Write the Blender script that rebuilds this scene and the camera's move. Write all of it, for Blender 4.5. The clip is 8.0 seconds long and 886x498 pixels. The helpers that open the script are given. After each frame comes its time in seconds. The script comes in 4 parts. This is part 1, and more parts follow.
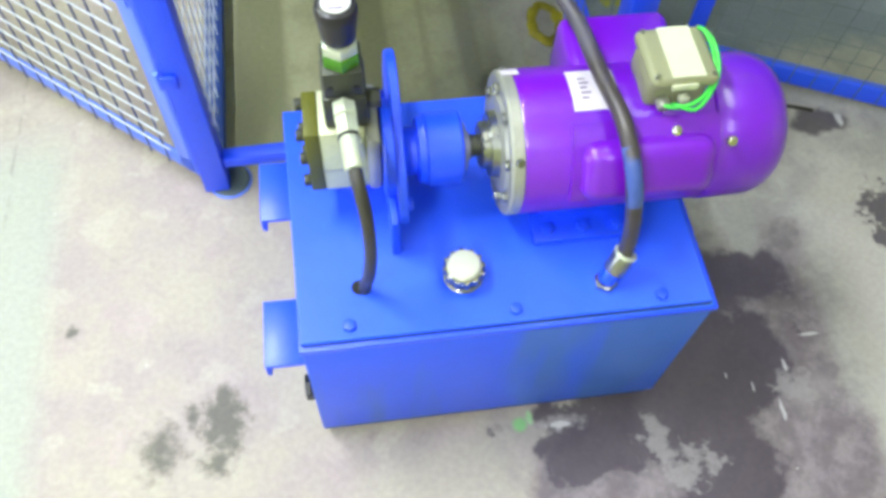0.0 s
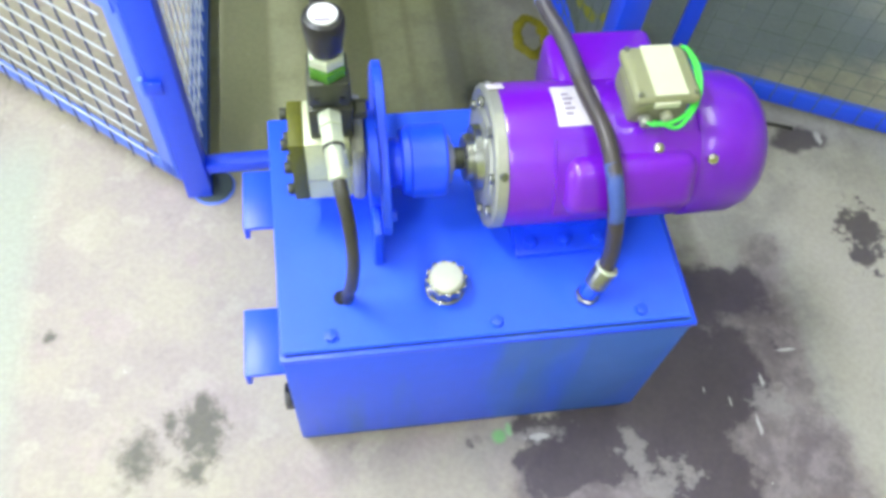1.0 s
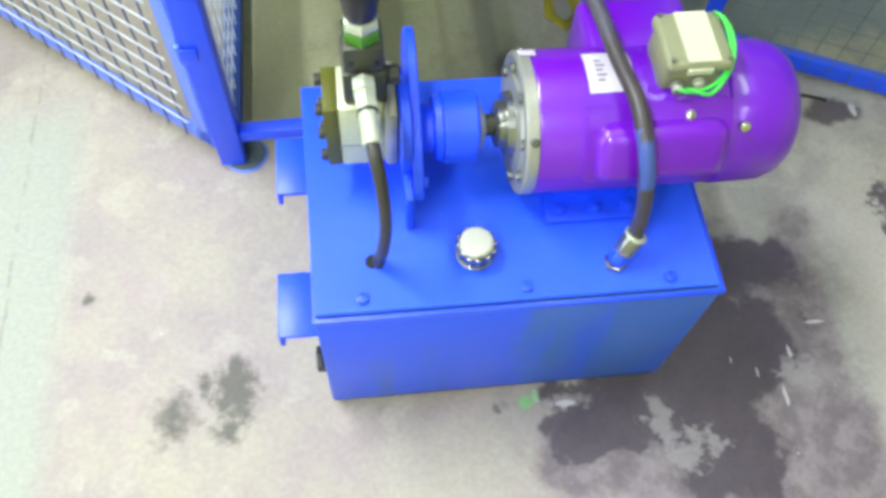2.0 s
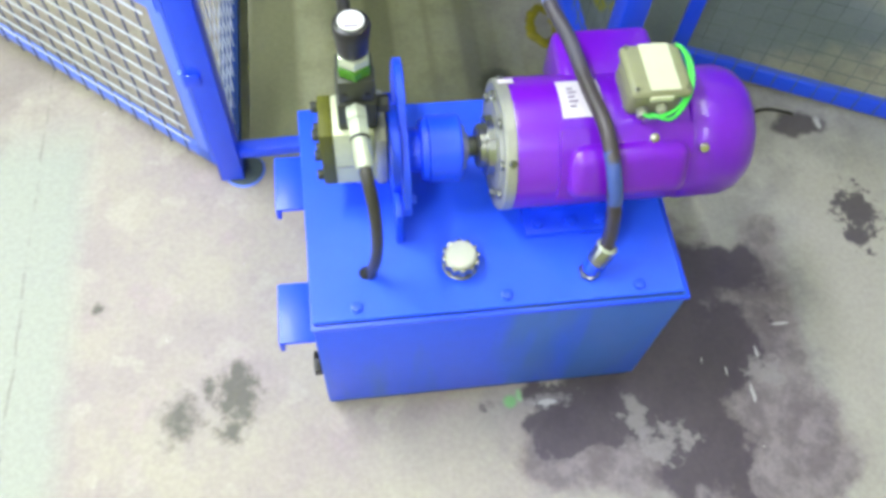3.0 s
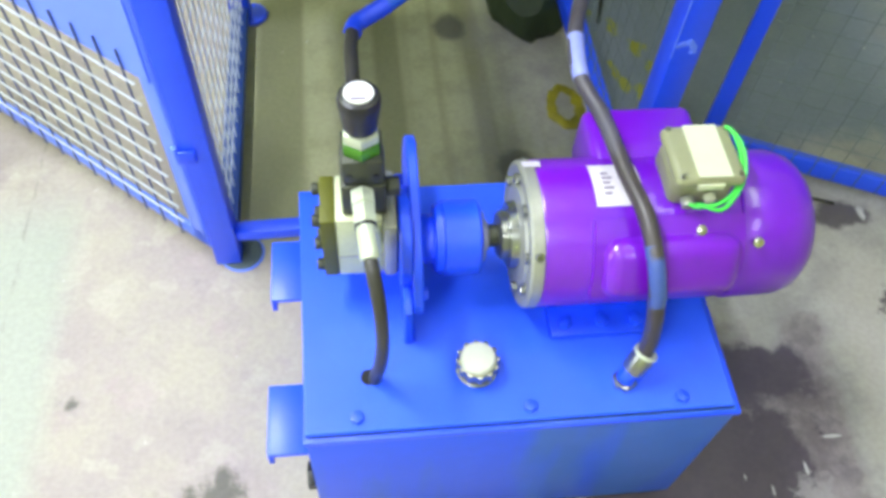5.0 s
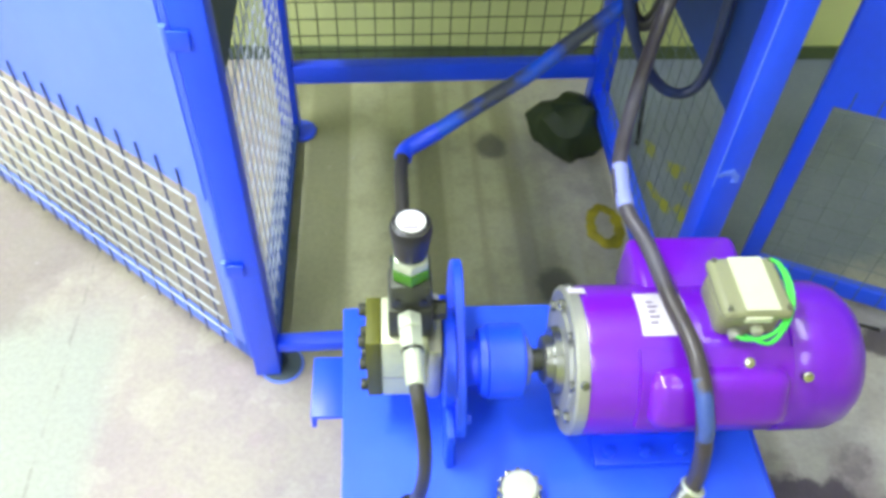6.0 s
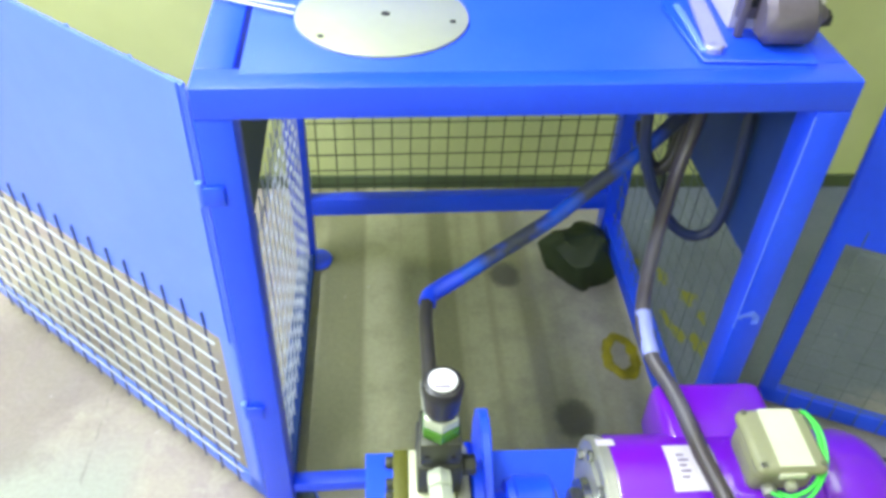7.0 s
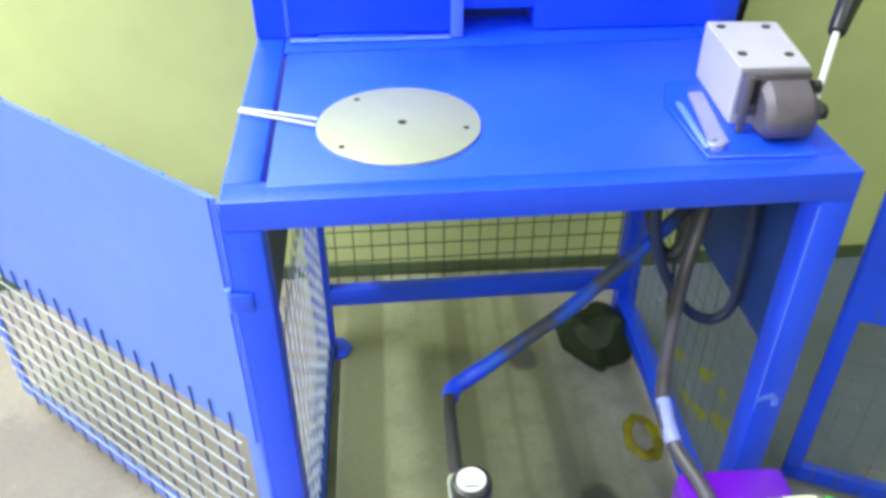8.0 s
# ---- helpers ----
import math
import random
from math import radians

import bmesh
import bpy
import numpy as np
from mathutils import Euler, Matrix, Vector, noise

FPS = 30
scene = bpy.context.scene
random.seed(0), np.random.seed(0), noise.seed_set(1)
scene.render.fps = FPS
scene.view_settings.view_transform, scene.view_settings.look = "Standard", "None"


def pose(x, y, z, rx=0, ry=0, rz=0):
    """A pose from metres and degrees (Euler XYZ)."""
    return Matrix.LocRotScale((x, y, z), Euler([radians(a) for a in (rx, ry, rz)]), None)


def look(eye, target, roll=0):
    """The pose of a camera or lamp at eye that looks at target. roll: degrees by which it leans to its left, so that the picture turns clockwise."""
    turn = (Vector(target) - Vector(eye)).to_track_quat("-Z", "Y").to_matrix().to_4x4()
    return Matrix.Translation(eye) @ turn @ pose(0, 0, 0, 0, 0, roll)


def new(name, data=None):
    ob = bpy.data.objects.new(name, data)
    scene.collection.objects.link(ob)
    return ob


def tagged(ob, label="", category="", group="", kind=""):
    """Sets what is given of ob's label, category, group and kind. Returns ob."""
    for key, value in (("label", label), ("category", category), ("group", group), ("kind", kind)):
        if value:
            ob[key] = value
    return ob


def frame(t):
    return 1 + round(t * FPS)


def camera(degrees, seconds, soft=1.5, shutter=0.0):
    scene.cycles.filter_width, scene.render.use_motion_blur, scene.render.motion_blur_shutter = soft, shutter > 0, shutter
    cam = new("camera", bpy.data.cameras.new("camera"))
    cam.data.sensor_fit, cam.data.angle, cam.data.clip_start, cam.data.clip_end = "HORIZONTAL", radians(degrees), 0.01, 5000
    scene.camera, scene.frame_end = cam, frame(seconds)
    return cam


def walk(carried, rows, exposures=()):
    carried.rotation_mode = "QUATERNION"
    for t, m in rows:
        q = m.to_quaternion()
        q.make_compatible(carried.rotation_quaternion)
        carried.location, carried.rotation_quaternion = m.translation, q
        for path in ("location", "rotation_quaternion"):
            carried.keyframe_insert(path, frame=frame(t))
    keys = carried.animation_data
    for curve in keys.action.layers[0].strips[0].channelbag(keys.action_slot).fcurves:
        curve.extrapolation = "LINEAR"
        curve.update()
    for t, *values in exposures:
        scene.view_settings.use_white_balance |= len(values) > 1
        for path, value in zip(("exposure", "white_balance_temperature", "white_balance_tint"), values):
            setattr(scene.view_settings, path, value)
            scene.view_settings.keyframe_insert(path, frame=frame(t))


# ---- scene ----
cam = camera(57.5, 8.0, soft=3.7)
PATH = [
    (0, (0.095, -0.444, 1.431), (0.298, 0.525, -0.307), 4.7),
    (0.3, (0.0961, -0.4419, 1.433), (0.303, 0.5348, -0.3002), 5.46),
    (0.5, (0.095, -0.44, 1.432), (0.283, 0.522, -0.312), 4.8),
    (0.8, (0.0905, -0.439, 1.4298), (0.2946, 0.5207, -0.3132), 6.05),
    (1, (0.094, -0.441, 1.437), (0.343, 0.539, -0.289), 7.8),
    (1.2, (0.0919, -0.4455, 1.4362), (0.299, 0.5491, -0.2868), 5.35),
    (1.5, (0.088, -0.45, 1.435), (0.273, 0.499, -0.316), 5.5),
    (1.7, (0.0858, -0.452, 1.4312), (0.2726, 0.4829, -0.3272), 5.87),
    (2.8, (0.0841, -0.4922, 1.5262), (0.242, 0.4476, -0.2324), 3.6),
    (3, (0.084, -0.496, 1.54), (0.285, 0.442, -0.215), 6),
    (3.2, (0.0866, -0.5, 1.5417), (0.25, 0.4331, -0.22), 4.28),
    (3.5, (0.088, -0.487, 1.508), (0.301, 0.404, -0.27), 7.3),
    (3.8, (0.094, -0.4749, 1.477), (0.2554, 0.4375, -0.2957), 3.95),
    (4, (0.098, -0.464, 1.454), (0.294, 0.456, -0.311), 5.5),
    (4.2, (0.084, -0.434, 1.449), (0.296, 0.515, -0.299), 6.1),
    (5.3, (0.094, -0.394, 1.419), (0.258, 0.765, -0.202), 4.9),
    (5.5, (0.088, -0.391, 1.428), (0.217, 0.806, -0.17), 3.8),
    (5.8, (0.0784, -0.3832, 1.4393), (0.1966, 0.89, -0.0989), 2.89),
    (6, (0.073, -0.38, 1.448), (0.197, 0.933, -0.055), 3.2),
    (6.2, (0.0661, -0.3657, 1.45), (0.2014, 1.0081, 0.0026), 3.26),
    (6.5, (0.058, -0.354, 1.47), (0.173, 1.079, 0.079), 2.2),
    (6.8, (0.0468, -0.3478, 1.4884), (0.1694, 1.1272, 0.1429), 2.63),
    (7, (0.039, -0.343, 1.497), (0.162, 1.155, 0.178), 2.6),
    (7.2, (0.0324, -0.3409, 1.5091), (0.1375, 1.191, 0.2273), 1.81),
    (7.5, (0.026, -0.345, 1.53), (0.104, 1.227, 0.296), 0.3),
    (7.8, (0.0241, -0.3469, 1.5417), (0.1135, 1.2473, 0.337), -0.19),
    (8, (0.025, -0.35, 1.548), (0.124, 1.263, 0.369), -0.1),
]
EXPOSURES = [(0, 0.06), (1.5, 0.02), (3.5, -0.06), (4.2, -0.02), (5.5, 0.08), (6.5, 0.17), (7.2, 0.05), (8, -0.06)]
walk(cam, [(t, look(eye, target, roll)) for t, eye, target, roll in PATH], EXPOSURES)

# ---- light ----
world = bpy.data.worlds.new("world")
scene.world = world
world.use_nodes = True
world.node_tree.nodes["Background"].inputs[0].default_value = (0.9, 0.95, 1.0, 1)
world.node_tree.nodes["Background"].inputs[1].default_value = 0.02


def area_lamp(name, x, y, z, w, d, watts, colour):
    data = bpy.data.lights.new(name, "AREA")
    data.shape, data.size, data.size_y, data.energy, data.color = "RECTANGLE", w, d, watts, colour
    ob = new(name, data)
    ob.location = (x, y, z)
    return ob


LAMPS = [(-1.32, 0.80), (1.1, 0.3), (-1.4, -2.2), (1.1, -2.4)]
for lx, ly in LAMPS:
    area_lamp("lamp", lx, ly, 3.50, 0.3, 1.5, 9 if lx > 0 else 132 if ly > 0 else 104, (0.905, 0.975, 1.125))
# daylight from the open bay on the west side
bay = area_lamp("bay_daylight", -4.22, -0.7, 1.5, 2.4, 2.6, 90, (0.905, 0.975, 1.125))
bay.matrix_world = look((-4.22, -0.7, 1.5), (-0.4, -0.55, 1.3))


# ---- materials ----
def material(name, colour, rough=0.5, metal=0.0, vary=0.12, scale=30.0, bump=0.05, coat=0.0, tint=None, stretch=None, band=(0.42, 0.72)):
    m = bpy.data.materials.new(name)
    m.use_nodes = True
    n, l = m.node_tree.nodes, m.node_tree.links
    b = n["Principled BSDF"]
    b.inputs["Metallic"].default_value = metal
    b.inputs["Coat Weight"].default_value = coat
    b.inputs["Coat Roughness"].default_value = 0.10 if coat > 0.5 else 0.34
    co = n.new("ShaderNodeTexCoord")
    fine, broad = n.new("ShaderNodeTexNoise"), n.new("ShaderNodeTexNoise")
    fine.inputs["Scale"].default_value, fine.inputs["Detail"].default_value = scale * 6, 6
    broad.inputs["Scale"].default_value, broad.inputs["Detail"].default_value = scale * 0.35, 4
    l.new(co.outputs["Object"], fine.inputs["Vector"])
    if stretch:
        mp = n.new("ShaderNodeMapping")
        mp.inputs["Scale"].default_value = stretch
        l.new(co.outputs["Object"], mp.inputs["Vector"])
        l.new(mp.outputs[0], broad.inputs["Vector"])
    else:
        l.new(co.outputs["Object"], broad.inputs["Vector"])
    mix = n.new("ShaderNodeMix")
    mix.data_type = "RGBA"
    tint = tint or tuple(c * (1 - vary * 2) for c in colour)
    mix.inputs[6].default_value = (*colour, 1)
    mix.inputs[7].default_value = (*tint, 1)
    ramp = n.new("ShaderNodeMapRange")
    ramp.inputs[1].default_value, ramp.inputs[2].default_value = band
    l.new(broad.outputs["Fac"], ramp.inputs[0])
    l.new(ramp.outputs[0], mix.inputs[0])
    mix2 = n.new("ShaderNodeMix")
    mix2.data_type, mix2.blend_type = "RGBA", "MULTIPLY"
    mix2.inputs[0].default_value = min(1, vary * 2)
    l.new(mix.outputs[2], mix2.inputs[6])
    grey = n.new("ShaderNodeMapRange")
    grey.inputs[1].default_value, grey.inputs[2].default_value = 0.3, 0.7
    grey.inputs[3].default_value, grey.inputs[4].default_value = 0.7, 1.15
    l.new(fine.outputs["Fac"], grey.inputs[0])
    l.new(grey.outputs[0], mix2.inputs[7])
    l.new(mix2.outputs[2], b.inputs["Base Color"])
    rr = n.new("ShaderNodeMapRange")
    rr.inputs[3].default_value, rr.inputs[4].default_value = max(0.02, rough - 0.08), min(1, rough + 0.12)
    l.new(broad.outputs["Fac"], rr.inputs[0])
    l.new(rr.outputs[0], b.inputs["Roughness"])
    bp = n.new("ShaderNodeBump")
    bp.inputs["Strength"].default_value, bp.inputs["Distance"].default_value = bump, 0.002
    l.new(fine.outputs["Fac"], bp.inputs["Height"])
    l.new(bp.outputs[0], b.inputs["Normal"])
    return m


BLUE = material("blue_enamel", (0.004, 0.072, 0.99), 0.45, 0, 0.06, 12, 0.08, 0.48, (0.007, 0.090, 0.99))
BLUE_DUSTY = material("dusty_blue_enamel", (0.003, 0.086, 0.98), 0.44, 0, 0.06, 7, 0.08, 0.3, (0.034, 0.132, 0.62), (2.6, 2.6, 0.35), (0.46, 0.58))
# paler tints paint sheen on the bench top and light on the lid
BLUE_TOP = material("sheen_blue_enamel", (0.008, 0.080, 0.99), 0.42, 0, 0.05, 6, 0.06, 0.5, (0.036, 0.128, 0.99))
BLUE_LID = material("lit_lid_enamel", (0.012, 0.102, 0.99), 0.42, 0, 0.05, 6, 0.06, 0.4, (0.046, 0.150, 0.99))
# paler blue for trim; on the left door it paints bright light
BLUE_PALE = material("lit_pale_blue", (0.112, 0.232, 0.99), 0.38, 0, 0.05, 4, 0.05, 0.3, (0.160, 0.285, 0.99))
PURPLE = material("purple_enamel", (0.168, 0.005, 0.51), 0.30, 0, 0.07, 10, 0.05, 0.6, (0.100, 0.006, 0.49))
WIRE = material("galvanised_wire", (0.66, 0.71, 0.82), 0.42, 0.2, 0.12, 40, 0.1)
# dark blue paints the door's upright wires as silhouettes
WIRE_BLUE = material("silhouette_wire", (0.05, 0.07, 0.20), 0.5, 0, 0.12, 40, 0.1)
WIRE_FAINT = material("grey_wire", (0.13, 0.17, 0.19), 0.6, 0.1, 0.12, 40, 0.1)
# darkened colour paints the rear mesh as wire in shade
WIRE_DARK = material("shaded_wire", (0.06, 0.07, 0.04), 0.6, 0.3, 0.12, 40, 0.1)
ALU = material("cast_aluminium", (0.43, 0.44, 0.37), 0.40, 0.45, 0.12, 30, 0.15)
PUMP_CREAM = material("pump_body_metal", (0.60, 0.64, 0.40), 0.45, 0.15, 0.12, 25, 0.12)
OLIVE = material("olive_cast_cover", (0.112, 0.118, 0.005), 0.55, 0.1, 0.15, 25, 0.15)
STEEL = material("bright_steel", (0.33, 0.34, 0.31), 0.26, 0.9, 0.10, 30, 0.08)
ZINC = material("zinc_fitting", (0.66, 0.72, 0.55), 0.35, 0.4, 0.12, 40, 0.1)
PLATED = material("plated_steel", (0.42, 0.42, 0.36), 0.20, 1.0, 0.10, 40, 0.05)
CHROME = material("chrome", (0.80, 0.80, 0.72), 0.14, 1.0, 0.05, 30, 0.02)
CAP_TOP = material("plated_cap_top", (0.60, 0.62, 0.50), 0.4, 0.3, 0.08, 40, 0.05)
RUBBER = material("black_hose_rubber", (0.045, 0.043, 0.034), 0.42, 0, 0.18, 30, 0.15)
HOSE_GREY = material("scuffed_hose", (0.052, 0.043, 0.043), 0.36, 0, 0.2, 18, 0.15, 0.15, (0.085, 0.080, 0.100), None, (0.50, 0.64))
HOSE_SCUFF = material("blue_scuffed_hose", (0.050, 0.095, 0.34), 0.36, 0, 0.2, 24, 0.15, 0.15, (0.055, 0.048, 0.055), None, (0.46, 0.58))
HOSE_DARK = material("dark_hose", (0.025, 0.04, 0.10), 0.42, 0, 0.2, 20, 0.12, 0, (0.03, 0.035, 0.03))
HOSE_BLUE = material("overspray_hose", (0.008, 0.085, 0.62), 0.42, 0, 0.2, 24, 0.12, 0, (0.050, 0.060, 0.075), None, (0.44, 0.56))
HOSE_BEND = material("blue_coated_elbow", (0.012, 0.065, 0.80), 0.40, 0, 0.12, 20, 0.1, 0.2)
BLACK = material("black_plastic", (0.018, 0.018, 0.017), 0.35, 0, 0.15, 30, 0.08)
DARK_STEEL = material("phosphated_steel", (0.06, 0.065, 0.045), 0.45, 0.4, 0.15, 30, 0.12)
GREEN_BAND = material("green_lacquer", (0.06, 0.22, 0.01), 0.35, 0, 0.12, 30, 0.05)
WHITE = material("white_plastic", (0.80, 0.79, 0.76), 0.4, 0, 0.04, 30, 0.03)
LABEL = material("paper_label", (0.66, 0.62, 0.66), 0.5, 0, 0.04, 30, 0.02)
LABEL_INK = material("label_print", (0.22, 0.18, 0.26), 0.5, 0, 0.05, 30, 0.02)
BOX_GREY = material("terminal_box_plastic", (0.27, 0.28, 0.155), 0.4, 0, 0.06, 20, 0.06)
BOX_LABEL = material("terminal_label", (0.62, 0.64, 0.44), 0.45, 0, 0.04, 20, 0.02)
GREEN_WIRE = material("green_wire_sheath", (0.06, 0.62, 0.07), 0.4, 0, 0.06, 30, 0.02)
DISC = material("machined_disc", (0.47, 0.50, 0.33), 0.40, 0.3, 0.05, 8, 0.05)
DISC_HOLE = material("dark_hole", (0.012, 0.012, 0.012), 0.8)
CLAMP = material("lilac_grey_metal", (0.40, 0.41, 0.60), 0.35, 0.4, 0.1, 30, 0.1)
TAPE = material("pale_tape", (0.30, 0.35, 0.78), 0.4, 0, 0.1, 30, 0.05)
TIE = material("white_strap", (0.80, 0.82, 0.86), 0.45, 0, 0.04, 30, 0.03)
VALVE_GREY = material("valve_casting", (0.145, 0.125, 0.150), 0.42, 0.3, 0.12, 22, 0.15)
BLOCK_WHITE = material("milled_block", (0.55, 0.53, 0.60), 0.42, 0.05, 0.05, 20, 0.05)
WALL = material("pale_green_wall_paint", (0.64, 0.70, 0.30), 0.75, 0, 0.08, 1.5, 0.1)
CEIL = material("ceiling_paint", (0.84, 0.84, 0.82), 0.8, 0, 0.06, 2, 0.1)
# darkened blue that paints shade on inner and recessed parts
INNER = material("shaded_blue", (0.012, 0.055, 0.27), 0.55, 0, 0.15, 8, 0.1)
DARK_GREY = material("dark_grey_coat", (0.075, 0.105, 0.105), 0.6, 0, 0.15, 8, 0.1)
BUCKET = material("dark_green_plastic", (0.020, 0.036, 0.008), 0.6, 0, 0.2, 10, 0.2)
YELLOW = material("yellow_paint", (0.31, 0.27, 0.01), 0.7, 0, 0.3, 40, 0.4)
SKIRT = material("dark_skirting", (0.10, 0.14, 0.06), 0.7, 0, 0.1, 10, 0.1)


def floor_material():
    m = bpy.data.materials.new("worn_concrete")
    m.use_nodes = True
    n, l = m.node_tree.nodes, m.node_tree.links
    b = n["Principled BSDF"]
    co = n.new("ShaderNodeTexCoord")

    def noise_node(scale, detail=6, rough=0.6):
        t = n.new("ShaderNodeTexNoise")
        t.inputs["Scale"].default_value, t.inputs["Detail"].default_value, t.inputs["Roughness"].default_value = scale, detail, rough
        l.new(co.outputs["Object"], t.inputs["Vector"])
        return t

    def math_node(op, a, c=0.0):
        t = n.new("ShaderNodeMath")
        t.operation = op
        for i, v in enumerate((a, c)):
            if isinstance(v, (int, float)):
                t.inputs[i].default_value = v
            else:
                l.new(v, t.inputs[i])
        return t.outputs[0]

    def ramp(value, lo, hi, a=0.0, c=1.0):
        t = n.new("ShaderNodeMapRange")
        t.interpolation_type = "SMOOTHSTEP"
        for i, v in enumerate((lo, hi, a, c)):
            t.inputs[i + 1].default_value = v
        l.new(value, t.inputs[0])
        return t.outputs[0]

    def blend(fac, a, c):
        t = n.new("ShaderNodeMix")
        t.data_type = "RGBA"
        l.new(fac, t.inputs[0])
        for i, v in ((6, a), (7, c)):
            if isinstance(v, tuple):
                t.inputs[i].default_value = (*v, 1)
            else:
                l.new(v, t.inputs[i])
        return t.outputs[2]

    big, mid, fine, edge = noise_node(1.7, 4), noise_node(9, 6, 0.65), noise_node(90, 5), noise_node(8, 6, 0.6)
    sep = n.new("ShaderNodeSeparateXYZ")
    l.new(co.outputs["Object"], sep.inputs[0])
    X, Y = sep.outputs[0], sep.outputs[1]

    small = noise_node(34, 5, 0.65)

    def blob(cx, cy, rx, ry, soft=0.35, wobble=0.9, tex=None):
        dx = math_node("DIVIDE", math_node("SUBTRACT", X, cx), rx)
        dy = math_node("DIVIDE", math_node("SUBTRACT", Y, cy), ry)
        d = math_node("SQRT", math_node("ADD", math_node("MULTIPLY", dx, dx), math_node("MULTIPLY", dy, dy)))
        d = math_node("ADD", d, math_node("MULTIPLY", math_node("SUBTRACT", (tex or edge).outputs["Fac"], 0.5), wobble * 2))
        return ramp(d, 1.0 - soft / 2, 1.0 + soft / 2, 1.0, 0.0)

    def union(masks):
        out = masks[0]
        for k in masks[1:]:
            out = math_node("MAXIMUM", out, k)
        return out

    soft, lump = noise_node(4.5, 5, 0.62), noise_node(17, 5, 0.7)
    pale = blend(ramp(soft.outputs["Fac"], 0.36, 0.64), (0.398, 0.357, 0.286), (0.358, 0.304, 0.282))
    pale = blend(math_node("MULTIPLY", ramp(mid.outputs["Fac"], 0.48, 0.68), 0.48), pale, (0.335, 0.288, 0.258))
    pale = blend(math_node("MULTIPLY", ramp(lump.outputs["Fac"], 0.60, 0.70), 0.36), pale, (0.225, 0.195, 0.185))
    bloom = noise_node(13, 3, 0.5)
    pale = blend(math_node("MULTIPLY", ramp(bloom.outputs["Fac"], 0.55, 0.63), 0.45), pale, (0.455, 0.42, 0.345))
    pinkish = noise_node(6.5, 4, 0.7)
    pale = blend(math_node("MULTIPLY", ramp(pinkish.outputs["Fac"], 0.54, 0.66), 0.55), pale, (0.380, 0.300, 0.298))
    # tonal bands away from the tank; olive darkening paints the bench's shade
    bandn = n.new("ShaderNodeTexNoise")
    bandn.inputs["Scale"].default_value, bandn.inputs["Detail"].default_value = 1.0, 2
    sc = n.new("ShaderNodeMapping")
    sc.inputs["Scale"].default_value = (9.0, 0.25, 1.0)
    l.new(co.outputs["Object"], sc.inputs["Vector"])
    l.new(sc.outputs[0], bandn.inputs["Vector"])
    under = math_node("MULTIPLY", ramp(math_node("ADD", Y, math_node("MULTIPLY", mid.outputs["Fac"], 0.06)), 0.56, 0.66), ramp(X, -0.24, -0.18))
    shaded_bands = blend(ramp(bandn.outputs["Fac"], 0.44, 0.56), (0.345, 0.345, 0.195), (0.215, 0.215, 0.110))
    shaded_bands = blend(math_node("MULTIPLY", ramp(mid.outputs["Fac"], 0.45, 0.7), 0.5), shaded_bands, (0.20, 0.205, 0.10))
    col = blend(under, pale, shaded_bands)
    # the east side is greyer
    greyer = ramp(math_node("ADD", X, math_node("MULTIPLY", soft.outputs["Fac"], 0.5)), 0.50, 0.95)
    grey = blend(ramp(mid.outputs["Fac"], 0.36, 0.66), (0.38, 0.362, 0.33), (0.262, 0.248, 0.235))
    col = blend(greyer, col, grey)
    drag = n.new("ShaderNodeTexNoise")
    drag.inputs["Scale"].default_value, drag.inputs["Detail"].default_value = 1.0, 4
    dm = n.new("ShaderNodeMapping")
    dm.inputs["Scale"].default_value, dm.inputs["Rotation"].default_value = (14.0, 1.2, 1.0), (0, 0, radians(-22))
    l.new(co.outputs["Object"], dm.inputs["Vector"])
    l.new(dm.outputs[0], drag.inputs["Vector"])
    col = blend(math_node("MULTIPLY", math_node("MULTIPLY", greyer, ramp(drag.outputs["Fac"], 0.50, 0.62)), 0.65), col, (0.32, 0.31, 0.285))
    # darker blue-grey to the east, from the bench back
    blue_grey = math_node("MULTIPLY", ramp(X, 0.64, 0.70), ramp(math_node("ADD", Y, math_node("MULTIPLY", soft.outputs["Fac"], 0.2)), 0.82, 0.95))
    blue_grey = math_node("MULTIPLY", blue_grey, ramp(math_node("ADD", X, math_node("MULTIPLY", soft.outputs["Fac"], 0.6)), 1.7, 2.1, 1.0, 0.0))
    col = blend(math_node("MULTIPLY", blue_grey, 0.85), col, (0.125, 0.160, 0.225))
    # smooth light strip along the west edge
    strip = ramp(math_node("ADD", X, math_node("MULTIPLY", mid.outputs["Fac"], 0.06)), -0.52, -0.44, 1.0, 0.0)
    strip = math_node("MULTIPLY", strip, ramp(math_node("ADD", X, math_node("MULTIPLY", soft.outputs["Fac"], 0.25)), -0.95, -0.70))
    col = blend(math_node("MULTIPLY", strip, ramp(Y, 0.6, 0.8, 1.0, 0.0)), col, (0.352, 0.365, 0.305))
    line = ramp(math_node("ABSOLUTE", math_node("ADD", math_node("ADD", X, 0.612), math_node("MULTIPLY", math_node("SUBTRACT", soft.outputs["Fac"], 0.5), 0.03))), 0.001, 0.005, 1.0, 0.0)
    col = blend(math_node("MULTIPLY", math_node("MULTIPLY", line, ramp(lump.outputs["Fac"], 0.40, 0.60)), 0.55), col, (0.20, 0.19, 0.15))
    brown = blob(-0.95, 0.88, 0.36, 0.22, 0.5, 0.8)
    col = blend(math_node("MULTIPLY", brown, 0.6), col, (0.22, 0.18, 0.165))
    # greenish cream wash in front of the tank
    wash = union([blob(0.20, -0.14, 0.16, 0.11, 0.9, 0.9), blob(0.05, -0.30, 0.30, 0.10, 0.9, 0.9)])
